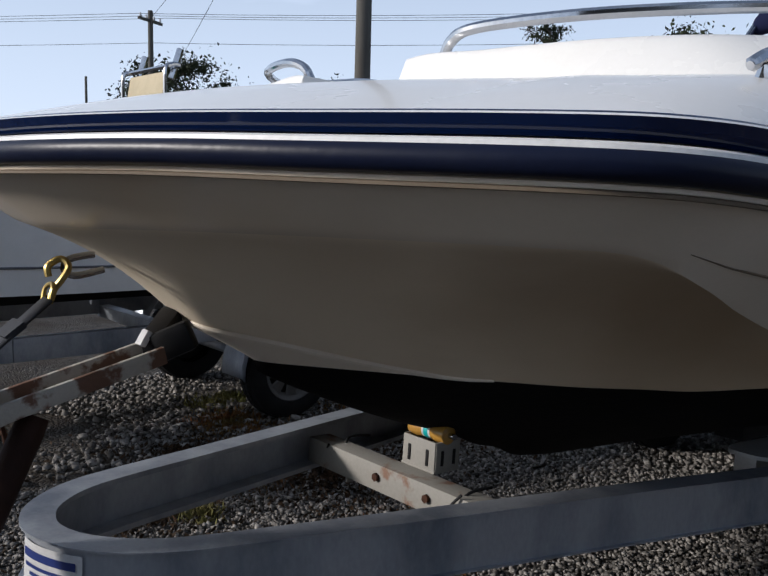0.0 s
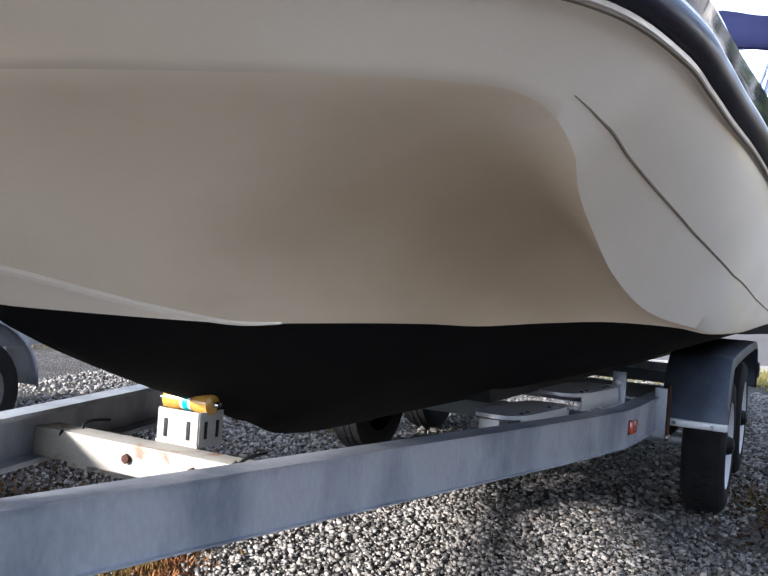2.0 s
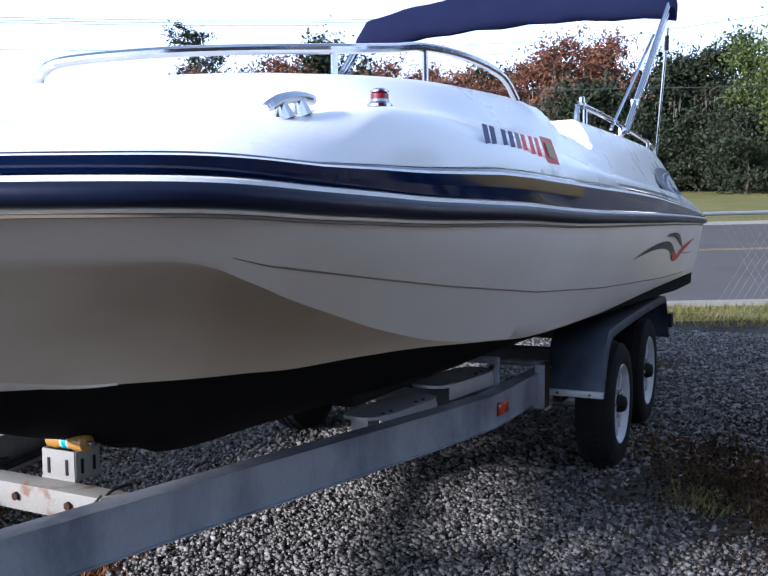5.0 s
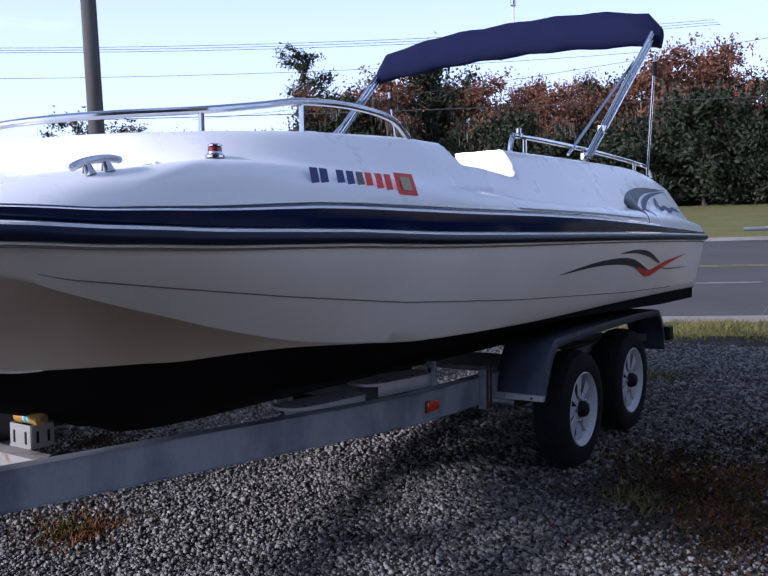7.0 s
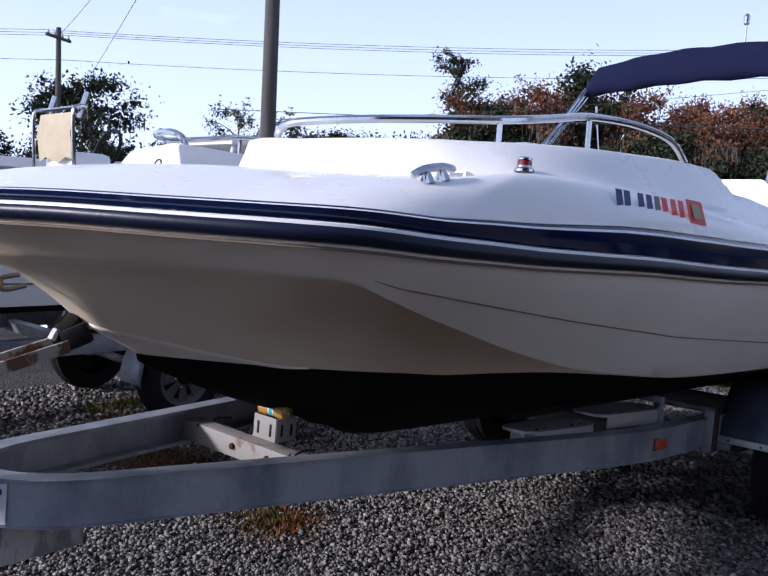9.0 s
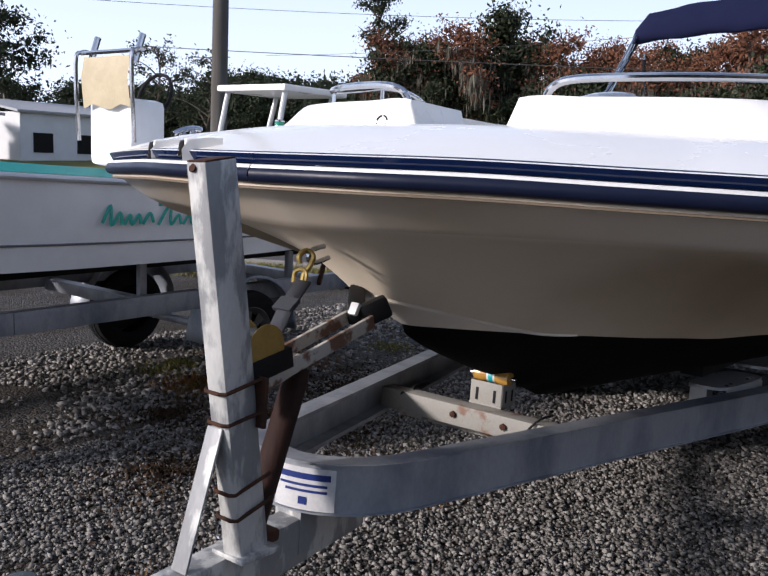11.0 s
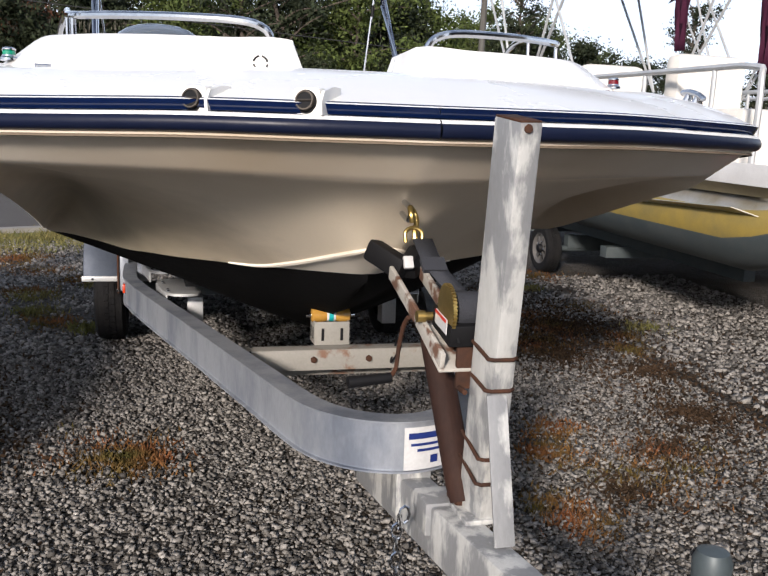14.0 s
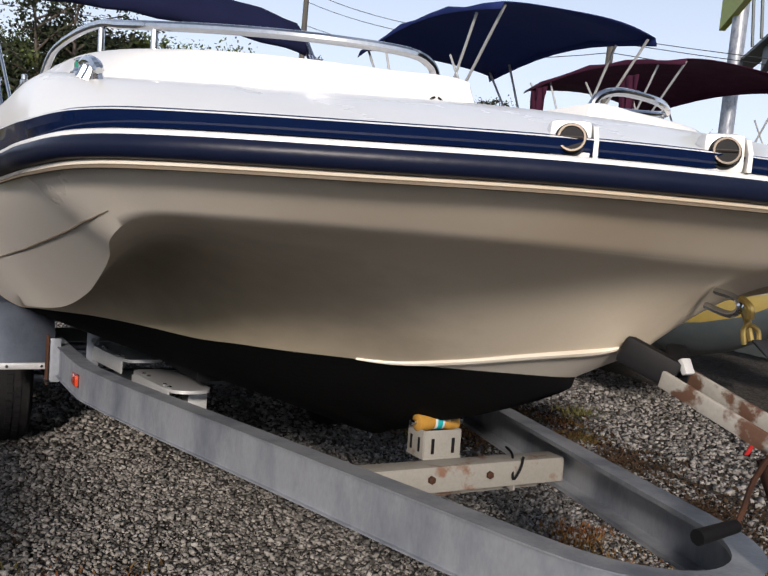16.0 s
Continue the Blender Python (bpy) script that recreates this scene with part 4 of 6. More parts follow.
angle_bar(-0.40, 0.40, 1.60, 0.545, trailer)
part("cross_member", box((1.66, 0, 0.478), (0.008, 0.76, 0.09), bevel=0.002), PAINTED, trailer)
for y in (-0.22, 0.22):
    part("hanger_plate", box((1.612, y, 0.500), (0.088, 0.008, 0.085), bevel=0.002), PAINTED, trailer)
for y in (-0.12, 0.08):
    part("rust_bolt", lathe([(0.012, 0), (0.012, 0.008), (0.007, 0.010)], 6, Matrix.Translation((1.560, y, 0.515)) @ Matrix.Rotation(radians(-90), 4, "Y")), RUST, trailer, "rusty bolt head")
RX = 1.685
rb = part("roller_bracket", box((RX, 0, 0.553), (0.10, 0.13, 0.008), bevel=0.002), PAINTED, trailer, "white painted roller bracket")
for y in (-0.062, 0.062):
    h = box((RX, y, 0.592), (0.09, 0.007, 0.085), bevel=0.003)
    part("cheek_plate", h, PAINTED, rb)
    for dx in (-0.022, 0.022):
        part("slot", box((RX + dx, y * 1.065, 0.590), (0.010, 0.003, 0.042), bevel=0.001), BLACK, rb, "dark slot")
h = box((RX - 0.045, 0, 0.592), (0.007, 0.126, 0.085), bevel=0.003)
part("face_plate", h, PAINTED, rb)
for dy in (-0.035, 0.035):
    part("slot", box((RX - 0.0495, dy, 0.588), (0.003, 0.010, 0.045), bevel=0.001), BLACK, rb)
ym = Matrix.Translation((RX - 0.005, 0, 0.652)) @ Matrix.Rotation(radians(90), 4, "X")
rl = part("keel_roller", lathe([(0.020, -0.072), (0.026, -0.068), (0.028, -0.035), (0.023, -0.018), (0.023, 0.018), (0.028, 0.035), (0.026, 0.068), (0.020, 0.072)], 24, ym), AMBER, trailer, "amber keel roller")
part("roller_label", lathe([(0.0236, -0.016), (0.0236, 0.016)], 24, ym), DECAL, rl, "pale label")
part("roller_label", lathe([(0.0240, -0.008), (0.0240, 0.009)], 24, ym), TEAL, rl, "teal label")
part("roller_pin", lathe([(0.008, -0.09), (0.008, 0.09)], 12, ym), STEEL, rl)
part("safety_wire", tube(smooth_path([(1.56, 0.30, 0.55), (1.57, 0.31, 0.53), (1.60, 0.26, 0.50), (1.63, 0.30, 0.56), (1.70, 0.28, 0.565)], 5), 0.004, 6), BLACK, trailer)
part("safety_wire", tube(smooth_path([(1.56, -0.24, 0.56), (1.545, -0.22, 0.53), (1.55, -0.20, 0.50), (1.60, -0.23, 0.555), (1.66, -0.25, 0.565)], 5), 0.004, 6), BLACK, trailer)

# further cross members, bunks and their brackets
for x, z in ((3.55, 0.46), (4.9, 0.48), (5.75, 0.50)):
    part("cross_member", box((x, 0, z), (0.07, 1.50, 0.075), bevel=0.004), DARKALU, trailer)
for s in (-1, 1):
    part("bunk", beam((2.45, s * 0.46, 0.660), (5.95, s * 0.56, 0.690), 0.09, 0.045), BLACK, trailer, "carpeted bunk board")
    for x0, x1, y0, y1, z in ((2.46, 2.92, 0.45, 0.62, 0.598), (2.88, 3.36, 0.52, 0.70, 0.640)):
        ring = []
        for k in range(20):                    # plate with rounded ends
            a = 2 * math.pi * k / 20
            c, d = math.cos(a), math.sin(a)
            ex = math.copysign(abs(c) ** 0.45, c) * (x1 - x0) / 2
            ring.append(((x0 + x1) / 2 + ex, s * ((y0 + y1) / 2 + 0.12 * ex + math.copysign(abs(d) ** 0.6, d) * (y1 - y0) / 2), z))
        bk = part("swivel_bracket", slab(ring, 0.012), ALU, trailer, "pale aluminium swivel bracket with rounded ends")
        part("bracket_side", beam((x0 + 0.05, s * (y1 - 0.035), z - 0.030), (x1 - 0.05, s * (y1 + 0.015), z - 0.030), 0.008, 0.05), ALU, bk)
        for dx in (0.07, 0.12, 0.30, 0.35):
            part("bolt", lathe([(0.009, 0), (0.009, 0.005), (0.005, 0.007)], 6, Matrix.Translation((x0 + dx, s * (y1 - 0.05 + 0.1 * dx), z + 0.005))), STEEL, bk)
    part("bunk_post", box((3.30, s * 0.715, 0.62), (0.012, 0.05, 0.17), bevel=0.003), GALV, trailer)
    part("bunk_bolt", lathe([(0.012, 0), (0.012, 0.01)], 8, Matrix.Translation((3.29, s * 0.715, 0.665)) @ Matrix.Rotation(radians(-90), 4, "Y")), STEEL, trailer)
    part("drop_bracket", box((2.62, s * 0.46, 0.50), (0.09, 0.07, 0.14), bevel=0.004), ALU, trailer)
    # marker lamp
    ml = part("marker_lamp", box((3.17, s * 0.797, 0.522), (0.10, 0.022, 0.045), bevel=0.006), LENS, trailer, "orange side marker lamp")
    part("lamp_base", box((3.17, s * 0.789, 0.522), (0.11, 0.012, 0.054), bevel=0.003), BLACK, ml)
    # step where frame meets the wheel arch
    part("frame_clamp", box((3.62, s * 0.825, 0.53), (0.016, 0.05, 0.20), bevel=0.003), GALV, trailer)
    for dx in (-0.016, 0.020):
        part("clamp_bolt", tube([(3.62 + dx, s * 0.856, 0.42), (3.62 + dx, s * 0.856, 0.645)], 0.006, 8), RUST, trailer, "dark U-bolt leg")
        part("clamp_nut", lathe([(0.011, 0), (0.011, 0.012)], 6, Matrix.Translation((3.62 + dx, s * 0.856, 0.430))), STEEL, trailer)
    # tandem mudguard
    prof = [(3.80, 0.475), (3.83, 0.60), (3.93, 0.735), (4.08, 0.765), (4.9, 0.785), (5.70, 0.785), (5.85, 0.745), (5.94, 0.62), (5.96, 0.48)]
    pr = smooth_path([(x, 0, z) for x, z in prof], 5)
    rows = [[Vector((q.x, s * 0.80, q.z)) for q in pr], [Vector((q.x, s * 1.035, q.z)) for q in pr], [Vector((q.x, s * 1.06, q.z - 0.004)) for q in pr],
            [Vector((4.88 + (q.x - 4.88) * 0.965, s * 1.068, q.z - 0.045 if q.z > 0.55 else q.z)) for q in pr]]
    mg = part("mudguard", sheet(rows), DULLGALV, trailer, "dull galvanised tandem mudguard")
    sd = mg.modifiers.new("steel", "SOLIDIFY")
    sd.thickness = 0.004
    part("mudguard_foot", box((3.80, s * 0.935, 0.475), (0.03, 0.27, 0.03), bevel=0.004), ALU, trailer)
    for y in (0.86, 1.01):
        part("rivet", lathe([(0.008, 0), (0.006, 0.005)], 8, Matrix.Translation((3.784, s * y, 0.475)) @ Matrix.Rotation(radians(-90), 4, "Y")), STEEL, trailer)


def wheel(m, parent, rim_mat, r=0.328, w=0.19):
    """A trailer wheel whose axle is the z axis of m, outer face towards +z."""
    ty = part("tyre", lathe([(r * 0.60, -w * 0.42), (r * 0.70, -w * 0.5), (r * 0.90, -w * 0.49), (r * 0.975, -w * 0.40), (r, -w * 0.22), (r, w * 0.22), (r * 0.975, w * 0.40), (r * 0.90, w * 0.49), (r * 0.70, w * 0.5), (r * 0.60, w * 0.42)], 48, m, cap=False), TYRE, parent, "black ribbed trailer tyre")
    h = bmesh.new()
    for k in range(48):                               # tread blocks between three grooves
        a = 2 * math.pi * k / 48
        for zz, off in ((-0.30, 0.0), (-0.10, 0.5), (0.10, 0.0), (0.30, 0.5)):
            b = a + off * 2 * math.pi / 48
            rr = r + 0.001 - (0.012 if abs(zz) > 0.2 else 0)
            add_box(h, m @ Vector((rr * math.cos(b), rr * math.sin(b), zz * w)), (0.010, r * 0.108, w * 0.155), m.to_3x3() @ Matrix.Rotation(b, 3, "Z"), 0)
    part("tread", h, TYRE, ty, smooth=False)
    rim = part("rim", lathe([(r * 0.50, w * 0.12), (r * 0.56, w * 0.30), (r * 0.60, w * 0.36), (r * 0.645, w * 0.46), (r * 0.63, w * 0.48), (r * 0.58, w * 0.40), (r * 0.53, w * 0.26), (r * 0.50, w * 0.20)], 40, m, cap=False), rim_mat, parent, "steel wheel rim")
    for k in range(8):
        a = 2 * math.pi * k / 8
        pts = [(0.06, -0.030), (0.26, -0.040), (0.54, -0.078), (0.54, 0.078), (0.26, 0.040), (0.06, 0.030)]
        ring = []
        for x, y in pts:
            x2, y2 = x * r, y * r * 1.55
            ring.append(m @ Vector((x2 * math.cos(a) - y2 * math.sin(a), x2 * math.sin(a) + y2 * math.cos(a), w * (0.30 if x > 0.2 else 0.34))))
        part("spoke", slab(ring, 0.012), rim_mat, rim)
    part("hub_cap", lathe([(0.050, w * 0.20), (0.048, w * 0.42), (0.038, w * 0.56), (0.02, w * 0.60)], 20, m), BLACK, rim, "dark hub cap")
    for k in range(5):
        a = 2 * math.pi * (k + 0.5) / 5
        part("wheel_nut", lathe([(0.011, w * 0.30), (0.011, w * 0.40), (0.006, w * 0.42)], 6, m @ Matrix.Translation((0.068 * math.cos(a), 0.068 * math.sin(a), 0))), STEEL, rim)
    part("wheel_disc", lathe([(r * 0.55, w * 0.05), (r * 0.55, w * 0.07)], 30, m), BLACK, rim)
    return ty


for x, z in ((4.45, 0.3085), (5.325, 0.348)):
    part("axle", tube([(x, -0.86, z), (x, 0.86, z)], 0.028, 12), GALV, trailer)
    for s in (-1, 1):
        wheel(Matrix.Translation((x, s * 0.945, z)) @ Matrix.Rotation(radians(-90 * s), 4, "X"), trailer, WHEEL)
        part("leaf_spring", beam((x - 0.32, s * 0.77, z + 0.06), (x + 0.32, s * 0.77, z + 0.06), 0.045, 0.03), RUST, trailer)
for s in (-1, 1):
    part("tail_lamp", box((6.10, s * 0.97, 0.585), (0.10, 0.20, 0.10), bevel=0.01), BLACK, trailer, "dark tail lamp box")
    part("lamp_arm", box((6.02, s * 0.86, 0.56), (0.20, 0.14, 0.05)), GALV, trailer)
part("rear_beam", box((5.93, 0, 0.53), (0.07, 1.6, 0.10)), GALV, trailer)

# tongue, winch post and its fittings
part("tongue", beam((0.95, 0.02, 0.375), (-0.32, -0.155, 0.375), 0.075, 0.125, 0.008), CRUST, trailer, "square tongue tube with scraped pale paint")
part("tongue_strap", box((0.66, -0.02, 0.40), (0.07, 0.09, 0.12), bevel=0.004), CRUST, trailer)
PW, PD, TURN = 0.050, 0.100, radians(9)
FOOT, HEAD = Vector((0.400, -0.105, 0.437)), Vector((0.255, -0.090, 1.312))


def post_at(z):
    """A point on the leaning post's axis."""
    return FOOT.lerp(HEAD, (z - FOOT.z) / (HEAD.z - FOOT.z))


rise_ = (HEAD - FOOT).normalized()
aside = Vector((-math.sin(TURN), math.cos(TURN), 0))
aside = (aside - rise_ * aside.dot(rise_)).normalized()
lean = Matrix((aside.cross(rise_), aside, rise_)).transposed()          # long side of the tube runs along the tongue
wp = part("winch_post", box((FOOT + HEAD) / 2, (PD, PW, (HEAD - FOOT).length), lean, 0.006), CRUST, trailer, "square aluminium winch post, paint scraped off")
part("post_foot", box((FOOT.x, FOOT.y, 0.442), (0.12, 0.10, 0.012), bevel=0.003), CRUST, wp)
q = post_at(1.292)
part("post_hole", lathe([(0.009, 0), (0.009, 0.003)], 12, Matrix.Translation((q.x - PD / 2 - 0.001, q.y, q.z)) @ Matrix.Rotation(radians(-79), 4, "Y")), RUST, wp, "rusty bolt hole")
part("post_rust", box(HEAD + Vector((0, 0, 0.001)), (PD * 0.95, PW * 0.94, 0.004), lean, 0.001), RUST, wp)
for z, dz in ((0.825, 0.02), (0.755, 0.016), (0.595, 0.028), (0.535, 0.028)):       # U-bolts
    e, ex = PW / 2 + 0.006, PD / 2 + 0.006
    q = post_at(z)
    part("u_bolt", tube([(q.x + 0.06, q.y + e, z + dz), (q.x - ex + 0.01, q.y + e, z), (q.x - ex, q.y + e - 0.01, z), (q.x - ex, q.y - e + 0.01, z), (q.x - ex + 0.01, q.y - e, z), (q.x + 0.06, q.y - e, z + dz)], 0.0045, 8), RUST, wp, "rusty U-bolt round the post")
q = post_at(0.745)
part("side_brace", beam((q.x - 0.050, q.y + 0.006, 0.745), (0.215, -0.095, 0.445), 0.046, 0.007), CRUST, trailer, "flat aluminium brace in front of the post")
part("post_bolt", tube([(q.x + 0.06, q.y + 0.055, 0.735), (q.x, q.y + 0.058, 0.738)], 0.006, 8), RUST, trailer)
PX, PY = post_at(0.79).x, post_at(0.79).y
# rusty wedge plate and its arms
A0, B0 = Vector((0.605, -0.045, 0.825)), Vector((0.430, -0.080, 0.455))
part("gusset", tube([A0, A0.lerp(B0, 0.08), A0.lerp(B0, 0.9), B0], [0.030, 0.034, 0.034, 0.030], 20, flat=0.85), BRACE, trailer, "brown diagonal brace behind the post")
part("gusset_foot", box((0.46, PY + 0.01, 0.452), (0.075, 0.055, 0.03), bevel=0.008), RUST, trailer)
ARM0, ARM1 = Vector((PX + 0.04, 0, 0.800)), Vector((0.840, 0, 0.930))
for y in (-0.085, 0.000):
    part("winch_arm", beam((ARM0.x, y, ARM0.z), (ARM1.x, y, ARM1.z), 0.012, 0.036, 0.004), ARMPAINT, trailer, "white painted arm with rust")
part("arm_plate", beam((PX + 0.05, -0.04, 0.775), (0.62, -0.04, 0.855), 0.09, 0.008), ARMPAINT, trailer)
part("back_plate", box((PX + PD / 2 + 0.008, PY + 0.01, 0.79), (0.012, 0.105, 0.115), bevel=0.003), RUST, trailer)
# V-shaped bow stop
bs = part("bow_stop", beam((0.895, -0.092, 0.972), (0.838, -0.045, 0.935), 0.045, 0.062, 0.012), BLACK, trailer, "black rubber V bow stop")
part("bow_stop_half", beam((0.920, 0.040, 0.985), (0.833, -0.035, 0.935), 0.045, 0.062, 0.012), BLACK, bs)
part("bow_stop_bolt", box((0.815, -0.040, 0.958), (0.014, 0.026, 0.034), Euler((0, 0.5, 0)).to_matrix(), 0.003), DECAL, bs)
# winch
WX, WY, WZ = 0.425, -0.064, 0.905
wm = Matrix.Translation((WX, WY, WZ)) @ Matrix.Rotation(radians(-90), 4, "X")
wn = part("winch", box((WX + 0.02, WY, 0.865), (0.13, 0.10, 0.05), Euler((0, -0.2, 0)).to_matrix(), 0.004), BLACK, trailer, "hand winch with gold gear wheel")
part("gear_wheel", lathe([(0.018, 0.040), (0.053, 0.040), (0.053, 0.048), (0.018, 0.051)], 44, wm), GOLD, wn, "gold zinc-plated gear")
h = bmesh.new()
for k in range(44):
    a = 2 * math.pi * k / 44
    add_box(h, wm @ Vector((0.0552 * math.cos(a), 0.0552 * math.sin(a), 0.044)), (0.006, 0.004, 0.008), wm.to_3x3() @ Matrix.Rotation(a, 3, "Z"), 0)
part("gear_teeth", h, GOLD, wn, smooth=False)
part("drum_flange", lathe([(0.016, -0.045), (0.056, -0.045), (0.056, -0.042), (0.016, -0.042)], 36, wm), GOLD, wn)
part("drum", lathe([(0.018, -0.043), (0.018, 0.042)], 20, wm), BLACK, wn)
part("strap_roll", lathe([(0.040, -0.03), (0.040, 0.03)], 26, wm), WEBBING, wn)
part("winch_cheek", slab([(WX - 0.05, WY + 0.032, 0.84), (WX + 0.12, WY + 0.032, 0.87), (WX + 0.08, WY + 0.032, 0.93), (WX + 0.0, WY + 0.032, 0.92)], 0.005), BLACK, wn)
part("warning_label", slab([(WX - 0.03, WY + 0.0545, 0.855), (WX + 0.05, WY + 0.0545, 0.868), (WX + 0.045, WY + 0.0545, 0.90), (WX - 0.032, WY + 0.0545, 0.888)], 0.002), DECAL, wn, "white label with a red bar")
part("warning_bar", slab([(WX - 0.028, WY + 0.0565, 0.880), (WX + 0.045, WY + 0.0565, 0.893), (WX + 0.044, WY + 0.0565, 0.899), (WX - 0.03, WY + 0.0565, 0.887)], 0.001), RED, wn)
part("shaft", lathe([(0.010, 0.03), (0.010, 0.065), (0.014, 0.066), (0.014, 0.085)], 14, Matrix.Translation((0.52, WY, 0.872)) @ Matrix.Rotation(radians(-90), 4, "X")), GOLD, wn)
crank = part("crank_arm", tube(smooth_path([(0.52, 0.040, 0.870), (0.545, 0.044, 0.845), (0.572, 0.046, 0.790), (0.585, 0.048, 0.735), (0.587, 0.062, 0.712)], 5), 0.0055, 8), RUST, wn, "dull brown crank arm")
part("crank_grip", tube([(0.587, 0.060, 0.711), (0.580, 0.165, 0.704)], [0.0125, 0.0145], 14), BLACK, wn, "black ribbed crank grip")
# strap, hook and shackle to the bow eye
sp = [Vector((0.495, WY, 0.935)), Vector((0.565, -0.03, 0.985)), Vector((0.630, -0.02, 1.040))]
rows = [[q + Vector((0, y, 0)) for q in sp] for y in (-0.024, 0.024)]
ss = part("winch_strap", sheet(rows), WEBBING, trailer, "dark webbing winch strap")
so = ss.modifiers.new("web", "SOLIDIFY")
so.thickness = 0.005
part("strap_keeper", slab([(0.548, -0.058, 0.972), (0.548, 0.000, 0.972), (0.580, 0.000, 0.998), (0.580, -0.058, 0.998)], 0.012), WEBBING, trailer)
part("hook", tube(smooth_path([(0.642, -0.005, 1.035), (0.648, -0.005, 1.055), (0.660, -0.012, 1.075), (0.672, -0.01, 1.098), (0.662, 0.004, 1.112), (0.640, 0.008, 1.098), (0.640, 0.004, 1.078)], 5), 0.007, 8), GOLD, trailer, "gold plated snap hook")
part("shackle", tube(smooth_path([(0.636, -0.02, 1.03), (0.640, -0.02, 1.055), (0.645, 0.0, 1.065), (0.640, 0.02, 1.055), (0.636, 0.02, 1.03)], 4), 0.005, 8), GOLD, trailer)
# maker's label on the bent front, drawn as shapes
bend = sorted((q for q in plan if q.x < 1.0), key=lambda q: q.y)
for ys, z0, z1, mm, name, out in (((-0.136, 0.012), 0.465, 0.575, DECAL, "maker_label", 0.006), ((-0.126, 0.002), 0.545, 0.561, INK, "label_arc", 0.008), ((-0.120, -0.004), 0.527, 0.534, INK, "label_bar", 0.008),
                                  ((-0.120, -0.020), 0.512, 0.519, INK, "label_bar", 0.008), ((-0.075, -0.055), 0.480, 0.500, INK, "label_dot", 0.008)):
    rows = [[], []]
    for a in np.linspace(ys[0], ys[1], 9):
        x = float(np.interp(a, [q.y for q in bend], [q.x for q in bend]))
        n = Vector((-1, 1.2 * a / 0.15, 0)).normalized() * out
        rows[0].append(Vector((x, a, z0)) + n)
        rows[1].append(Vector((x, a, z1)) + n)
    part(name, sheet(rows), mm, trailer, "white maker's label with blue shapes" if name == "maker_label" else "")
# tongue jack at the end, and chains
part("jack_tube", lathe([(0.026, 0.12), (0.026, 0.45), (0.030, 0.455), (0.030, 0.475), (0.028, 0.485)], 24, Matrix.Translation((-0.228, -0.250, 0.135))), CRUST, trailer, "tongue jack tube")
part("jack_cap", lathe([(0.030, 0.455), (0.031, 0.490), (0.024, 0.505), (0.010, 0.509)], 24, Matrix.Translation((-0.228, -0.250, 0.135))), DARKALU, trailer, "dull grey jack cap")
part("jack_foot", lathe([(0.021, -0.36), (0.021, 0.16)], 16, Matrix.Translation((-0.228, -0.250, 0.135))), GALV, trailer)
part("jack_plate", box((-0.235, -0.205, 0.42), (0.09, 0.05, 0.12)), ALU, trailer)
part("coupler", beam((-0.29, -0.15, 0.40), (-0.45, -0.17, 0.40), 0.09, 0.09, 0.02), GALV, trailer, "galvanised ball coupler")
part("harness", tube(smooth_path([(-0.203, -0.235, 0.625), (-0.183, -0.262, 0.615), (-0.168, -0.270, 0.575), (-0.173, -0.265, 0.50), (-0.188, -0.245, 0.42)], 5), 0.007, 6), BLACK, trailer)
h = bmesh.new()
for k in range(12):
    t = k / 11
    c = Vector((0.46 + 0.03 * math.sin(9 * t), 0.05 + 0.05 * t, 0.42 - 0.30 * t))
    ring = [c + (Vector((0.012 * math.cos(a), 0, 0.020 * math.sin(a))) if k % 2 else Vector((0, 0.012 * math.cos(a), 0.020 * math.sin(a)))) for a in np.linspace(0, 2 * math.pi, 9)]
    tube(ring, 0.0035, 5, h)
part("safety_chain", h, STEEL, trailer, "hanging safety chain")
part("tongue_box", box((0.50, -0.04, 0.405), (0.10, 0.085, 0.08), bevel=0.006), CRUST, trailer)


# ---- neighbouring skiff on its trailer ----
skiff = thing("skiff", "white fishing skiff with teal deck edge, on a trailer", "boat", Matrix.Translation((0.25, 0.42, 0.02)))
SY = 2.95
ks = [(-1.3, 0.02, 1.50, 0.02, 1.20), (-0.9, 0.42, 1.46, 0.25, 1.02), (-0.2, 0.75, 1.42, 0.60, 0.93), (0.8, 0.92, 1.38, 0.82, 0.88), (2.0, 0.95, 1.33, 0.88, 0.87), (3.0, 0.94, 1.28, 0.88, 0.88), (3.75, 0.92, 1.25, 0.86, 0.90)]
gun = smooth_path([(a, b, c) for a, b, c, _, _ in ks], 5)
chn = smooth_path([(a, d, e) for a, _, _, d, e in ks], 5)


def skiff_rows(s):
    out = []
    for a, b in zip(gun, chn):
        row = [a.lerp(b, k / 5) for k in range(6)] + [Vector((b.x, b.y * (1 - k / 4), b.z - 0.10 * k / 4)) for k in range(1, 5)]
        out.append([Vector((q.x, SY + s * q.y, q.z)) for q in row])
    return out


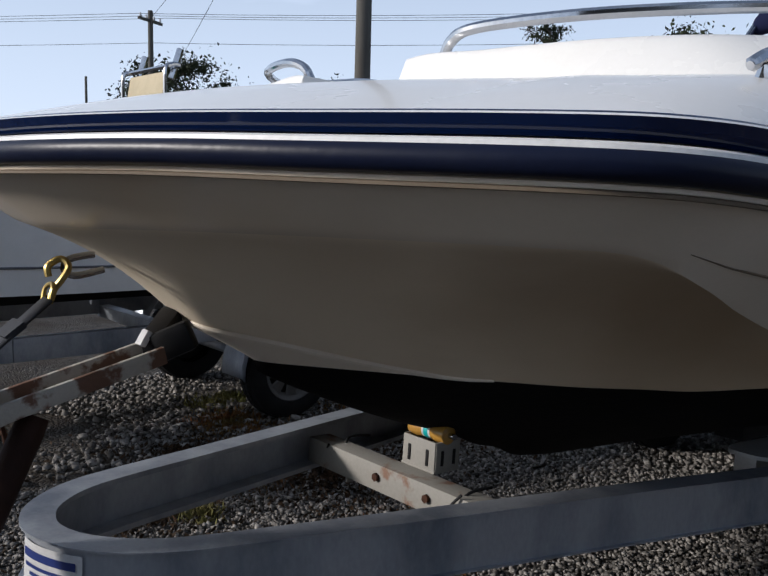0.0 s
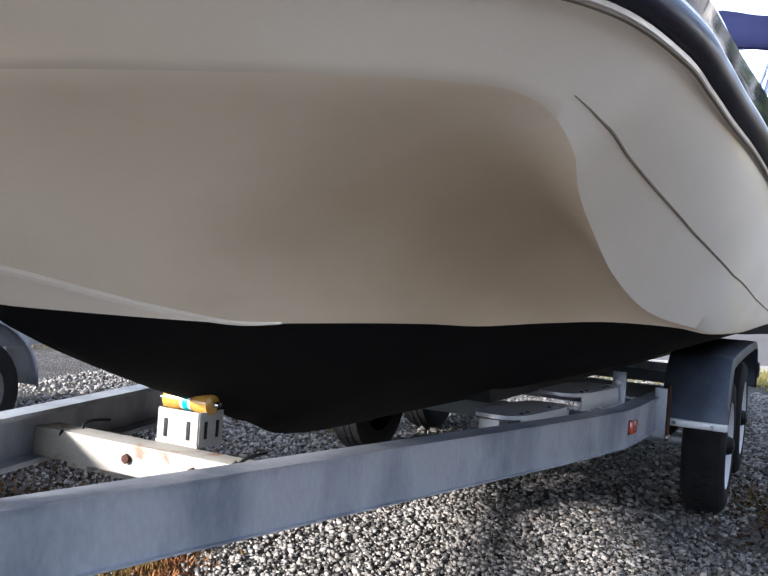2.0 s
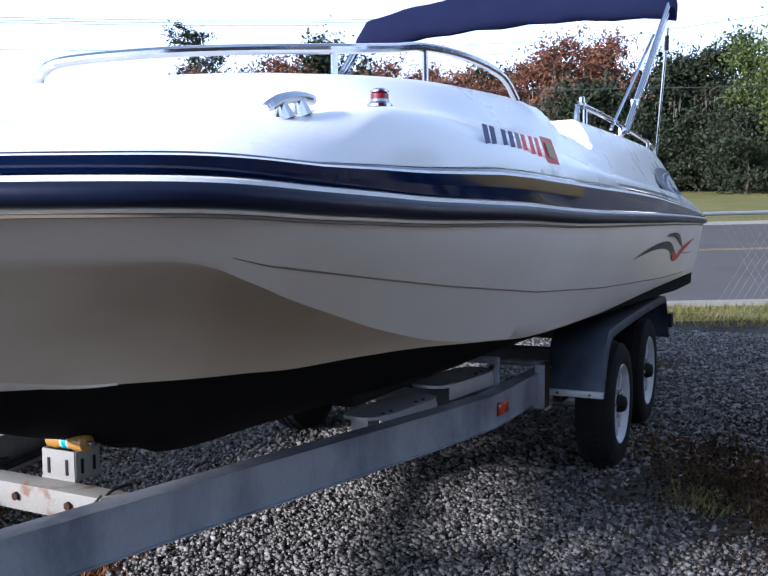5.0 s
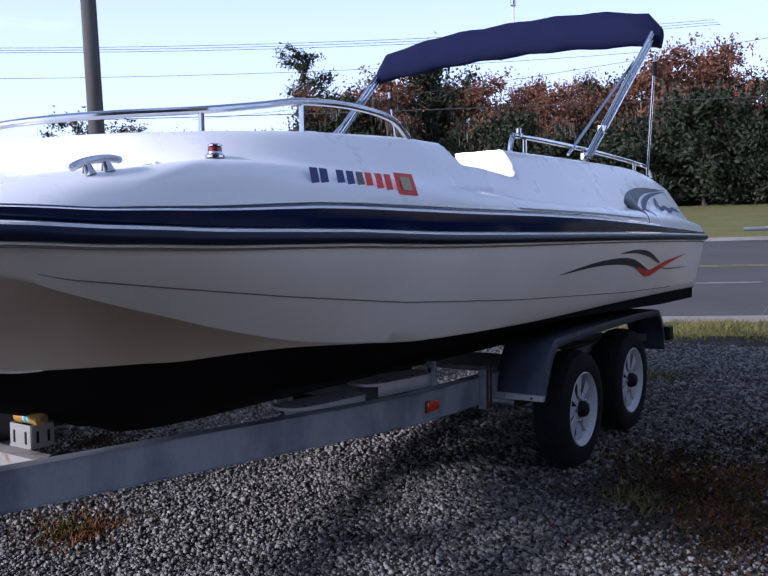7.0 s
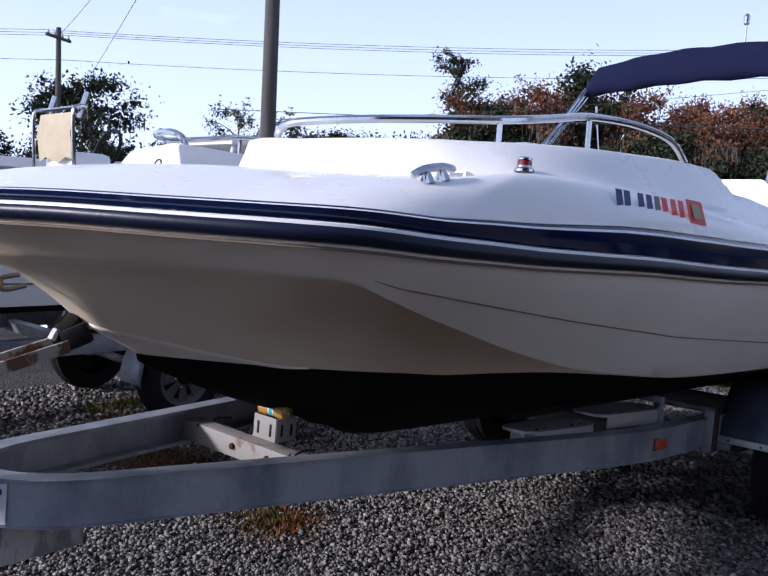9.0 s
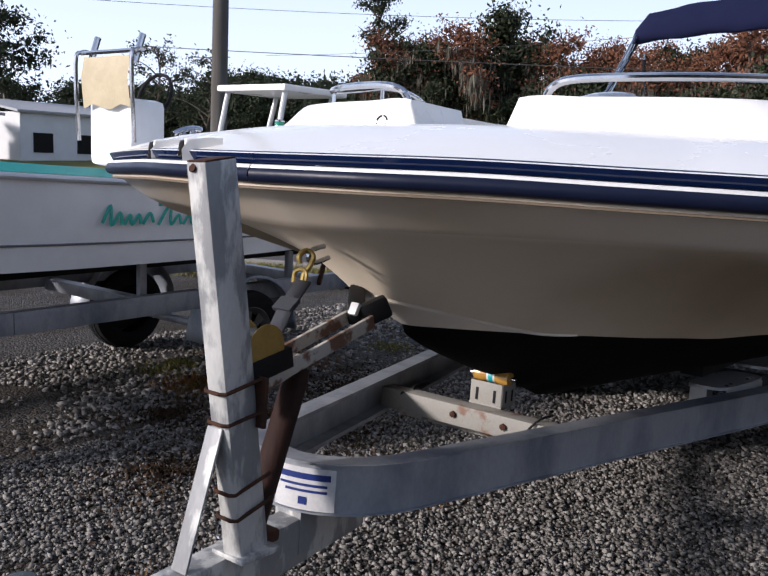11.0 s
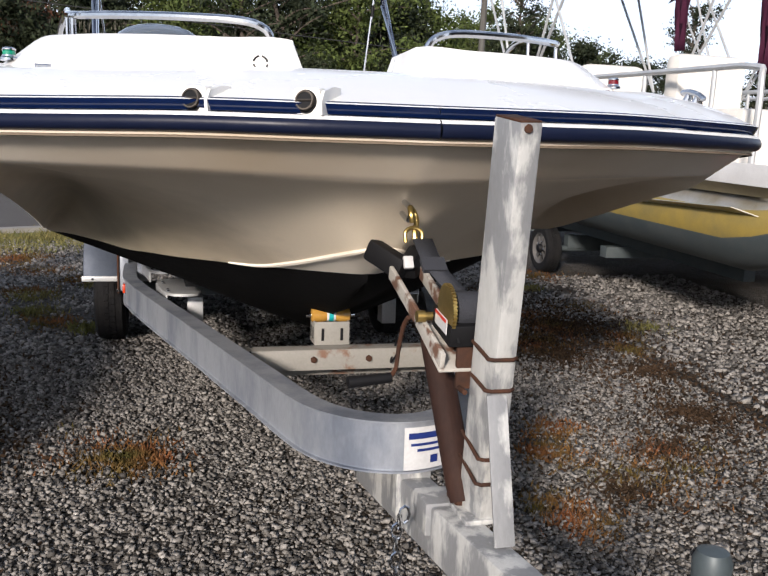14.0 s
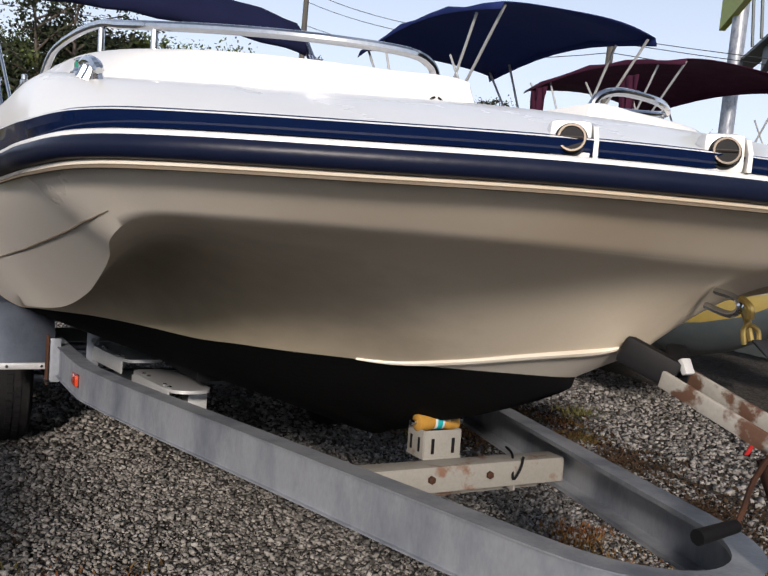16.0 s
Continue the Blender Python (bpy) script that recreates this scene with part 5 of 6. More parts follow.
h = sheet(skiff_rows(-1))
sheet(skiff_rows(1), h)
part("hull", welded(h), SKIFF, skiff, "white gelcoat skiff hull", angle=28)
h = sheet([[Vector((q.x, SY - q.y, q.z + 0.002)) for q in gun], [Vector((q.x, SY - q.y * 0.90, q.z + 0.045)) for q in gun], [Vector((q.x, SY - q.y * 0.80, q.z + 0.05)) for q in gun], [Vector((q.x, SY + q.y * 0.80, q.z + 0.05)) for q in gun], [Vector((q.x, SY + q.y * 0.90, q.z + 0.045)) for q in gun], [Vector((q.x, SY + q.y, q.z + 0.002)) for q in gun]])
part("deck", h, SKIFF, skiff)
for s in (-1, 1):
    part("deck_edge", sheet([[Vector((q.x, SY + s * (q.y + 0.004), q.z + 0.008)) for q in gun], [Vector((q.x, SY + s * q.y * 0.905, q.z + 0.052)) for q in gun]]), TEALPAINT, skiff, "teal painted deck edge")
    part("rub_rail", tube([Vector((q.x, SY + s * (q.y + 0.006), q.z - 0.012)) for q in gun], 0.018, 8), ALU, skiff, "pale rub rail")
    part("hull_crease", tube([Vector((a.lerp(b, 0.72).x, SY + s * (a.lerp(b, 0.72).y + 0.003), a.lerp(b, 0.72).z)) for a, b in zip(gun, chn)], 0.006, 6), SILVER, skiff)
part("transom", sheet([[Vector((3.75, SY - 0.92, 1.25)), Vector((3.75, SY + 0.92, 1.25))], [Vector((3.75, SY - 0.86, 0.9)), Vector((3.75, SY + 0.86, 0.9))], [Vector((3.75, SY - 0.02, 0.8)), Vector((3.75, SY + 0.02, 0.8))]]), SKIFF, skiff)


def script(strokes, x0, z0, size, y, r, material, parent):
    """Slanting brush strokes on the skiff's side, standing for its lettering."""
    for st in strokes:
        pts = smooth_path([(x0 + size * a + 0.15 * size * b, y, z0 + size * b) for a, b in st], 5)
        bm = tube(pts, r, 6)
        for v in bm.verts:
            v.co.y = y + (v.co.y - y) * 0.2
        part("script_stroke", bm, material, parent)


WAVES = [[(0.0, 0.2), (0.3, 0.9), (0.45, 0.1), (0.8, 0.6), (0.95, 0.1)], [(1.05, 0.1), (1.3, 0.5), (1.45, 0.1), (1.75, 0.5), (1.9, 0.1)], [(2.0, 0.1), (2.3, 0.55), (2.55, 0.15)]]
WAVES2 = [[(0.0, 0.95), (1.2, 1.02)], [(0.1, 0.1), (0.6, 0.95), (0.75, 0.1), (1.1, 0.5), (1.3, 0.1)], [(1.4, 0.1), (1.7, 0.5), (1.9, 0.1), (2.2, 0.5), (2.4, 0.1)], [(2.5, 0.1), (2.9, 1.0), (3.0, 0.2)]]
script(WAVES, 1.53, 1.09, 0.13, SY - 0.935, 0.011, TEALPAINT, skiff)
script(WAVES2, 1.88, 1.08, 0.135, SY - 0.935, 0.010, TEALPAINT, skiff)
script(WAVES[:3], 2.88, 0.985, 0.19, SY - 0.934, 0.010, TEALPAINT, skiff)
sun_ring = [(3.17 + 0.12 * math.cos(a), SY - 0.931, 1.075 + 0.12 * math.sin(a)) for a in np.linspace(0, math.pi, 13)]
part("sunset_disc", slab(sun_ring, 0.004), YELLOW, skiff, "yellow half disc")
for k, (w, mm) in enumerate(((0.30, LENS), (0.22, RED))):
    part("sunset_bar", box((3.20, SY - 0.934, 1.058 - 0.035 * k), (w, 0.004, 0.014), bevel=0), mm, skiff)
# skiff console with cloth back, rails and wheel
con = part("console", box((2.28, SY + 0.02, 1.46), (0.28, 0.46, 0.44), bevel=0.05), SKIFF, skiff, "white console")
con.location = (0.10, 0.0, 0.15)
part("cloth_panel", sheet([[(2.10, SY - 0.26 + 0.1 * k, 1.62 + 0.02 * math.sin(k * 2)) for k in range(6)], [(2.08, SY - 0.26 + 0.1 * k, 1.80) for k in range(6)], [(2.11, SY - 0.25 + 0.1 * k, 1.94) for k in range(6)]]), BEIGE, con, "wrinkled beige cloth")
for y in (-0.30, 0.30):
    part("grab_rail", tube(smooth_path([(2.10, SY + y, 1.40), (2.08, SY + y, 1.90), (2.12, SY + y * 0.98, 1.975), (2.18, SY + y * 0.95, 1.98)], 5), 0.014, 8), STEEL, con)
part("grab_rail", tube([(2.12, SY - 0.30, 1.97), (2.12, SY + 0.30, 1.97)], 0.014, 8), STEEL, con)
for y in (-0.24, 0.24):
    part("rod_tube", tube([(2.15, SY + y, 1.90), (2.21, SY + y, 2.08)], 0.022, 10), STEEL, con)
part("steering_wheel", tube([(2.50 + 0.05 * math.cos(a), SY + 0.02 + 0.17 * math.sin(a), 1.72 + 0.15 * math.cos(a)) for a in np.linspace(0, 2 * math.pi, 25)], 0.013, 8), BLACK, con)
# stern platform on four legs
pl = part("poling_platform", box((3.66, SY - 0.14, 1.965), (0.70, 0.72, 0.05), bevel=0.02), DECK, skiff, "white poling platform")
pl.location = (0.0, -0.02, 0.03)
for x, y in ((3.38, -0.44), (3.38, 0.16), (3.90, -0.44), (3.90, 0.16)):
    part("platform_leg", tube([(x - 0.16 if x < 3.6 else x - 0.20, SY + y * 1.05, 1.28), (x, SY + y, 1.95)], 0.021, 10), ALU, pl)
part("platform_step", tube([(3.30, SY - 0.45, 1.62), (3.30, SY + 0.17, 1.62)], 0.015, 8), ALU, pl)
ob_ = part("outboard_cowling", box((4.05, SY, 1.56), (0.42, 0.30, 0.26), bevel=0.08), BLACK, skiff, "black outboard motor cowling")
part("outboard_leg", box((4.0, SY, 1.15), (0.22, 0.14, 0.7), bevel=0.04), BLACK, ob_)

sk_tr = thing("skiff_trailer", "dark galvanised single-axle trailer under the skiff", "trailer", Matrix.Translation((0.22, 0.42, 0.0)))
for s in (-1, 1):
    part("side_rail", beam((-0.9, SY + s * 0.35, 0.60), (1.2, SY + s * 0.66, 0.60), 0.07, 0.12), GALV, sk_tr)
    part("side_rail", beam((1.2, SY + s * 0.66, 0.60), (3.95, SY + s * 0.66, 0.60), 0.07, 0.12), GALV, sk_tr)
    part("bunk", beam((0.4, SY + s * 0.48, 0.83), (3.7, SY + s * 0.48, 0.83), 0.09, 0.05), BLACK, sk_tr)
    for x in (0.7, 2.1, 3.4):
        part("bunk_post", box((x, SY + s * 0.55, 0.73), (0.05, 0.04, 0.22)), GALV, sk_tr)
    wheel(Matrix.Translation((2.85, SY + s * 0.66, 0.31)) @ Matrix.Rotation(radians(-90 * s), 4, "X"), sk_tr, DARKWHEEL, 0.31, 0.17)
    arc = [Vector((2.85 - 0.40 * math.cos(a), 0, 0.33 + 0.40 * math.sin(a))) for a in np.linspace(-0.05, math.pi + 0.05, 18)]
    mg = part("mudguard", sheet([[Vector((q.x, SY + s * 0.55, q.z)) for q in arc], [Vector((q.x, SY + s * 0.78, q.z)) for q in arc], [Vector((2.85 + (q.x - 2.85) * 0.95, SY + s * 0.79, q.z - 0.02)) for q in arc]]), GALV, sk_tr, "rounded galvanised mudguard")
    mo = mg.modifiers.new("steel", "SOLIDIFY")
    mo.thickness = 0.004
    part("guide_post", beam((3.55, SY + s * 0.72, 0.60), (3.80, SY + s * 0.60, 0.92), 0.03, 0.03), RUST, sk_tr)
    part("tail_lamp", box((3.98, SY + s * 0.70, 0.56), (0.06, 0.20, 0.09), bevel=0.01), BLACK, sk_tr)
for x in (0.6, 2.2, 3.9):
    part("cross_beam", box((x, SY, 0.56), (0.08, 1.3, 0.08)), GALV, sk_tr)
part("axle", tube([(2.85, SY - 0.6, 0.31), (2.85, SY + 0.6, 0.31)], 0.03, 10), GALV, sk_tr)
part("tongue", beam((-0.8, SY, 0.58), (-2.3, SY, 0.55), 0.09, 0.10), GALV, sk_tr)
part("tongue_jack", lathe([(0.03, 0.0), (0.03, 0.75), (0.04, 0.76), (0.04, 0.80)], 16, Matrix.Translation((-2.1, SY + 0.1, 0))), GALV, sk_tr)


# ---- pontoon boats on the other side ----
def pontoon_boat(name, x0, y0, length, label, canvas, top_z, tx0, tx1, m=None):
    """A pontoon boat with two tubes, fenced deck, seats and a canopy; x0, y0 is its bow corner nearest the deck boat."""
    b = thing(name, label, "pontoon boat", m)
    w = 2.5
    for y in (y0 - 0.33, y0 - w + 0.33):
        r = 0.30
        zc = 0.88
        ring = []
        for k, f in ((-0.55, 0.05), (-0.45, 0.35), (-0.28, 0.65), (0.0, 0.88), (0.25, 1.0), (length, 1.0)):
            lift = 0.30 * (1 - f)
            ring.append((x0 + k, f, lift))
        body = []
        for x, f, lift in ring:
            body.append([Vector((x, y + r * f * math.sin(a), zc + lift - r * f * math.cos(a))) for a in np.linspace(0, 2 * math.pi, 29)[:-1]])
        bm = sheet(body, close=True)
        bm.faces.new([v for v in bm.verts][:28])
        bm.faces.index_update()
        # dark aluminium on the underside, stained band above it, bare metal on top
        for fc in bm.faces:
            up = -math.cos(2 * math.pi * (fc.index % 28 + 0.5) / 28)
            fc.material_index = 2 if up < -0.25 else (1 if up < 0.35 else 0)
        part("pontoon_tube", bm, [PONTOON, ALGAE, DARKALU], b, "aluminium pontoon tube stained below the waterline")
        part("spray_fin", slab([(x0 - 0.3, y + 0.02, zc + 0.02), (x0 + 1.4, y + 0.02, zc - 0.03), (x0 + 1.4, y + 0.36, zc + 0.10), (x0 + 0.1, y + 0.36, zc + 0.16)], 0.006), PONTOON, b)
    part("deck", box((x0 + length / 2 - 0.1, y0 - w / 2, 1.24), (length + 0.2, w, 0.07), bevel=0.01), ALU, b, "aluminium edged deck")
    part("deck_rim", box((x0 + length / 2 - 0.1, y0 + 0.006, 1.26), (length + 0.22, 0.02, 0.14), bevel=0.006), DECAL, b)
    part("skirt", slab([(x0 - 0.3, y0 + 0.0, 1.20), (x0 + 2.6, y0 + 0.0, 1.20), (x0 + 2.4, y0 - 0.1, 1.10), (x0 - 0.1, y0 - 0.1, 1.12)], 0.01), BEIGE, b)
    # fence of tubes and panels
    for y in (y0 - 0.08, y0 - w + 0.08):
        part("fence_rail", tube(smooth_path([(x0 + 0.1, y, 1.28), (x0 + 0.1, y, 1.85), (x0 + 0.2, y, 1.95), (x0 + 1.0, y, 1.96), (x0 + length - 1.0, y, 1.96)], 5), 0.022, 8), ALU, b)
        for k in range(6):
            part("fence_post", tube([(x0 + 0.6 + k * 0.9, y, 1.28), (x0 + 0.6 + k * 0.9, y, 1.95)], 0.018, 8), ALU, b)
    part("front_gate", tube(smooth_path([(x0 + 0.1, y0 - 0.4, 1.28), (x0 + 0.1, y0 - 0.4, 1.78), (x0 + 0.1, y0 - 0.5, 1.86), (x0 + 0.1, y0 - 1.9, 1.86), (x0 + 0.1, y0 - 2.0, 1.78), (x0 + 0.1, y0 - 2.0, 1.28)], 4), 0.02, 8), ALU, b)
    for dx, dy in ((0.9, -0.5), (2.4, -0.5), (0.9, -2.0), (3.6, -1.2)):
        st = part("seat_base", box((x0 + dx, y0 + dy, 1.48), (1.0, 0.6, 0.42), bevel=0.05), SEATS, b, "cream vinyl seat")
        part("seat_back", box((x0 + dx + 0.42, y0 + dy, 1.88), (0.20, 0.62, 0.46), bevel=0.07), SEATS, st)
    # canopy
    rows = []
    for x in np.linspace(tx0, tx1, 10):
        u = (x - tx0) / (tx1 - tx0)
        z = top_z + 0.16 * math.sin(math.pi * u) - 0.10 * u
        cw = w / 2 if canvas is BURGUNDY else 0.93
        rows.append([Vector((x, y0 - 0.02 + 0.05, z - 0.16))] + [Vector((x, y0 - cw + a * cw, z - 0.10 * a * a + 0.02 * math.sin(7 * x + 3 * a))) for a in np.linspace(1, -1, 13)] + [Vector((x, y0 - 2 * cw - 0.03, z - 0.16))])
    cv = part("canopy", sheet(rows), canvas, b, "canvas sun canopy")
    cm = cv.modifiers.new("cloth", "SOLIDIFY")
    cm.thickness = 0.008
    mid = (tx0 + tx1) / 2
    if canvas is BURGUNDY:                  # rolled-down side curtains
        for cx, cw, drop in ((tx1 - 0.35, 0.36, 0.75), (tx0 + 0.9, 0.30, 1.15)):
            rows = [[Vector((cx + cw * (a / 6 - 0.5) * (1 - 0.35 * k / 4), y0 + 0.0 + 0.03 * math.sin(2.2 * a + k), top_z - 0.2 - drop * k / 4)) for a in range(7)] for k in range(5)]
            cu = part("side_curtain", sheet(rows), canvas, b, "burgundy curtain hanging from the canopy")
            cu.modifiers.new("cloth", "SOLIDIFY").thickness = 0.006
    for y in (y0 - 0.05, y0 - (w if canvas is BURGUNDY else 1.86) + 0.05):
        for tip in (tx0 + 0.05, tx0 + 0.5, tx1 - 0.5, tx1 - 0.05):
            part("canopy_bow", tube([(mid + (0.25 if tip > mid else -0.25), y, 1.95), (tip, y, top_z - 0.1)], 0.014, 8), ALU, b)
        part("canopy_strut", tube([(mid - 1.3, y, 1.95), (tx0 + 0.9, y, top_z - 0.45)], 0.012, 8), ALU, b)
    # trailer bunks under it
    for y in (y0 - 0.55, y0 - w + 0.55):
        part("support_beam", box((x0 + length / 2, y, 0.50), (length * 0.8, 0.10, 0.12)), DARKALU, b)
    for x in (x0 + 2.2, x0 + length - 1.6):
        part("support_beam", box((x, y0 - w / 2, 0.40), (0.12, 2.0, 0.10)), DARKALU, b)
    for x in (x0 + 3.35,):
        part("support_axle", tube([(x, y0 - w + 0.25, 0.25), (x, y0 - 0.25, 0.25)], 0.03, 10), DARKALU, b)
        part("support_leg", box((x, y0 - w / 2, 0.33), (0.10, 1.6, 0.14)), DARKALU, b)
        for y, sd in ((y0 - 0.22, 1), (y0 - w + 0.22, -1)):
            wheel(Matrix.Translation((x, y, 0.25)) @ Matrix.Rotation(radians(-90 * sd), 4, "X"), b, DARKWHEEL, 0.25, 0.16)
    return b


pontoon_boat("pontoon_boat", 3.45, -3.05, 5.6, "grey aluminium pontoon boat with stained tubes and navy canopy", NAVYTOP, 3.42, 5.95, 8.8)
pontoon_boat("pontoon_boat", 4.7, -6.5, 6.0, "cream pontoon boat with burgundy canopy behind another", BURGUNDY, 3.60, 7.0, 10.1)
# red jack stand in front of the nearer one
js = thing("jack_stand", "red painted steel jack stand on gravel", "jack stand", Matrix.Translation((3.0, -3.55, 0)) @ Matrix.Scale(0.85, 4))
for a in (0.3, 2.4, 4.5):
    part("leg", tube([(0.30 * math.cos(a), 0.30 * math.sin(a), 0.0), (0.03 * math.cos(a), 0.03 * math.sin(a), 0.62)], 0.018, 8), DARKRED, js)
part("screw", tube([(0, 0, 0.45), (0, 0, 0.84)], 0.016, 10), STEEL, js)
part("pad", box((0, 0, 0.85), (0.18, 0.18, 0.03)), DARKRED, js)


# ---- fence by the road ----
fence = thing("chain_link_fence", "low galvanised chain-link fence at the lot's edge", "fence")
FX = lambda y: 9.73 - 0.42 * (y + 2.02)
for k in range(8):
    y = -2.02 - 2.9 * k
    ps = part("fence_post", lathe([(0.026, 0), (0.026, 1.17), (0.030, 1.175), (0.030, 1.20), (0.018, 1.225)], 12, Matrix.Translation((FX(y), y, 0))), FENCE, fence)
part("top_rail", tube([(FX(-0.95), -0.95, 1.165), (FX(-22.4), -22.4, 1.165)], 0.021, 8), FENCE, fence)
h = bmesh.new()
step = 0.075
for k in range(int(9.0 / step)):
    for d in (-1, 1):
        y = -1.0 - k * step
        e = y + d * 1.1 * 0.55
        if -1.0 >= e >= -10:
            tube([(FX(y), y, 0.05), (FX(e), e, 1.15)], 0.0008, 3, h, cap=False)
part("wire_mesh", h, FENCE, fence, smooth=False)


# ---- utility poles, wires and far buildings ----
def utility_pole(x, y, height, r, arm):
    p = thing("utility_pole", "weathered brown timber utility pole", "utility pole", Matrix.Translation((x, y, 0)))
    part("shaft", tube([(0, 0, -0.2), (0.02, 0, height * 0.5), (0, 0, height)], [r, r * 0.88, r * 0.72], 16), POLE, p)
    if arm:
        part("crossarm", box((0, 0, height - 0.5), (1.9, 0.12, 0.14), Euler((0, 0, 0.5)).to_matrix(), 0.01), POLE, p)
        for k in (-0.8, -0.3, 0.3, 0.8):
            part("insulator", lathe([(0.05, 0), (0.07, 0.06), (0.03, 0.12), (0.05, 0.18)], 10, Matrix.Translation((k * math.cos(0.5), k * math.sin(0.5), height - 0.43))), DECAL, p)
    return p


utility_pole(11.7, 12.7, 12.5, 0.185, True)
utility_pole(19.2, 39.0, 10.0, 0.17, True)
utility_pole(38.0, -14.0, 12.0, 0.17, True)
utility_pole(20.5, -17.5, 7.6, 0.15, False)
utility_pole(24.0, 60.0, 9.0, 0.12, False)


def wire(name, a, b, sag, r=0.012):
    a, b = Vector(a), Vector(b)
    pts = [a.lerp(b, k / 16) - Vector((0, 0, 4 * sag * (k / 16) * (1 - k / 16))) for k in range(17)]
    return tagged(mesh_object(name, tube(pts, r, 5), WIRE), "thin dark overhead cable", "cable")


for dz, dx in ((0.0, -0.8), (0.0, 0.0), (0.0, 0.8), (-1.3, 0.2)):
    wire("overhead_cable", (19.2 + dx, 39.0, 9.75 + dz), (11.7 + dx + 40, 12.7 - 4, 11.6 + dz), 0.5)
    wire("overhead_cable", (19.2 + dx, 39.0, 9.75 + dz), (-30 + dx, 95.0, 10.5 + dz), 0.6)
wire("overhead_cable", (11.7, 12.7, 12.1), (19.2, 39.0, 9.6), 0.5)
wire("overhead_cable", (11.7, 12.7, 11.6), (34.0, 75.0, 6.0), 1.0)
wire("overhead_cable", (42.0, -30.0, 4.2), (31.0, 42.0, 7.6), 0.3, 0.022)
wire("overhead_cable", (38.0, -14.0, 9.0), (44.0, 44.0, 8.7), 0.7)
for dz in (0.0, 0.5, 1.6):
    wire("overhead_cable", (20.5, -17.5, 7.5 - 0.3 * dz), (38.0, -14.0, 11.4 - dz), 0.7, 0.014)
    wire("overhead_cable", (20.5, -17.5, 7.5 - 0.3 * dz), (8.0, -60.0, 11.0 - dz), 0.9, 0.014)


def shed(x, y, lx, ly, hz, label, sign=False, turn=0.0):
    b = thing("building", label, "building", Matrix.Translation((x, y, 0)) @ Matrix.Rotation(turn, 4, "Z"))
    part("wall", box((0, 0, hz / 2), (lx, ly, hz), bevel=0.0), WALLS, b)
    part("roof", slab([(-lx / 2 - 0.3, -ly / 2 - 0.3, hz + 0.05), (lx / 2 + 0.3, -ly / 2 - 0.3, hz + 0.05), (lx / 2 + 0.3, ly / 2 + 0.3, hz + 0.9), (-lx / 2 - 0.3, ly / 2 + 0.3, hz + 0.9)], 0.15), ROOF, b)
    for k in range(int(lx // 3)):
        part("window", box((-lx / 2 + 1.5 + 3 * k, -ly / 2 - 0.02, 1.6), (1.3, 0.08, 1.2), bevel=0), BLACK, b)
    if sign:
        part("sign_board", box((0.5, -ly / 2 - 0.1, hz - 0.4), (lx * 0.7, 0.1, 0.7), bevel=0), DECAL, b)
        part("sign_bar", box((0.5, -ly / 2 - 0.17, hz - 0.4), (lx * 0.6, 0.04, 0.35), bevel=0), RED, b)
    return b


shed(19.0, 47.0, 9.0, 6.0, 3.0, "low white shop building with dark windows")
shed(31.0, 50.0, 9.0, 6.0, 3.4, "plain white metal shed in the distance")

# billboard and its catwalk, far behind the pontoon boats
bb = thing("billboard", "yellow-green roadside billboard with steel catwalk", "billboard", Matrix.Translation((22.92, -27.77, 1.2)) @ Matrix.Rotation(radians(-40), 4, "Z"))
part("mast", tube([(6.2, 0, -1.4), (6.2, 0, 12.0)], 0.35, 16), GALV, bb)
part("panel", box((4.6, 0.3, 12.5), (9.0, 0.3, 3.6), bevel=0), BOARD, bb)
part("catwalk", box((3.4, -0.7, 8.75), (10.5, 0.9, 0.14), bevel=0), DARKALU, bb)
for k in range(5):
    part("catwalk_post", tube([(-1.8 + 0.8 * k, -1.1, 8.75), (-1.8 + 0.8 * k, -1.1, 10.4 if k < 2 else 9.6)], 0.05, 6), DARKALU, bb)
for z in (10.4, 9.6):
    part("catwalk_rail", tube([(-1.8, -1.1, z), (-1.0 if z > 10 else 4.0, -1.1, z)], 0.05, 6), DARKALU, bb)
part("catwalk_rail", tube([(-1.0, -1.1, 10.4), (-0.2, -1.1, 9.0)], 0.05, 6), DARKALU, bb)
part("catwalk_bracket", slab([(-0.6, -0.7, 8.68), (3.0, -0.7, 8.68), (3.0, -0.7, 7.6)], 0.3), DARKALU, bb)
for x in (0.2, 1.9, 3.6):
    part("panel_strut", tube([(x, -0.2, 8.8), (x, 0.1, 12.0)], 0.07, 6), DARKALU, bb)


# ---- trees ----
rng = np.random.default_rng(7)


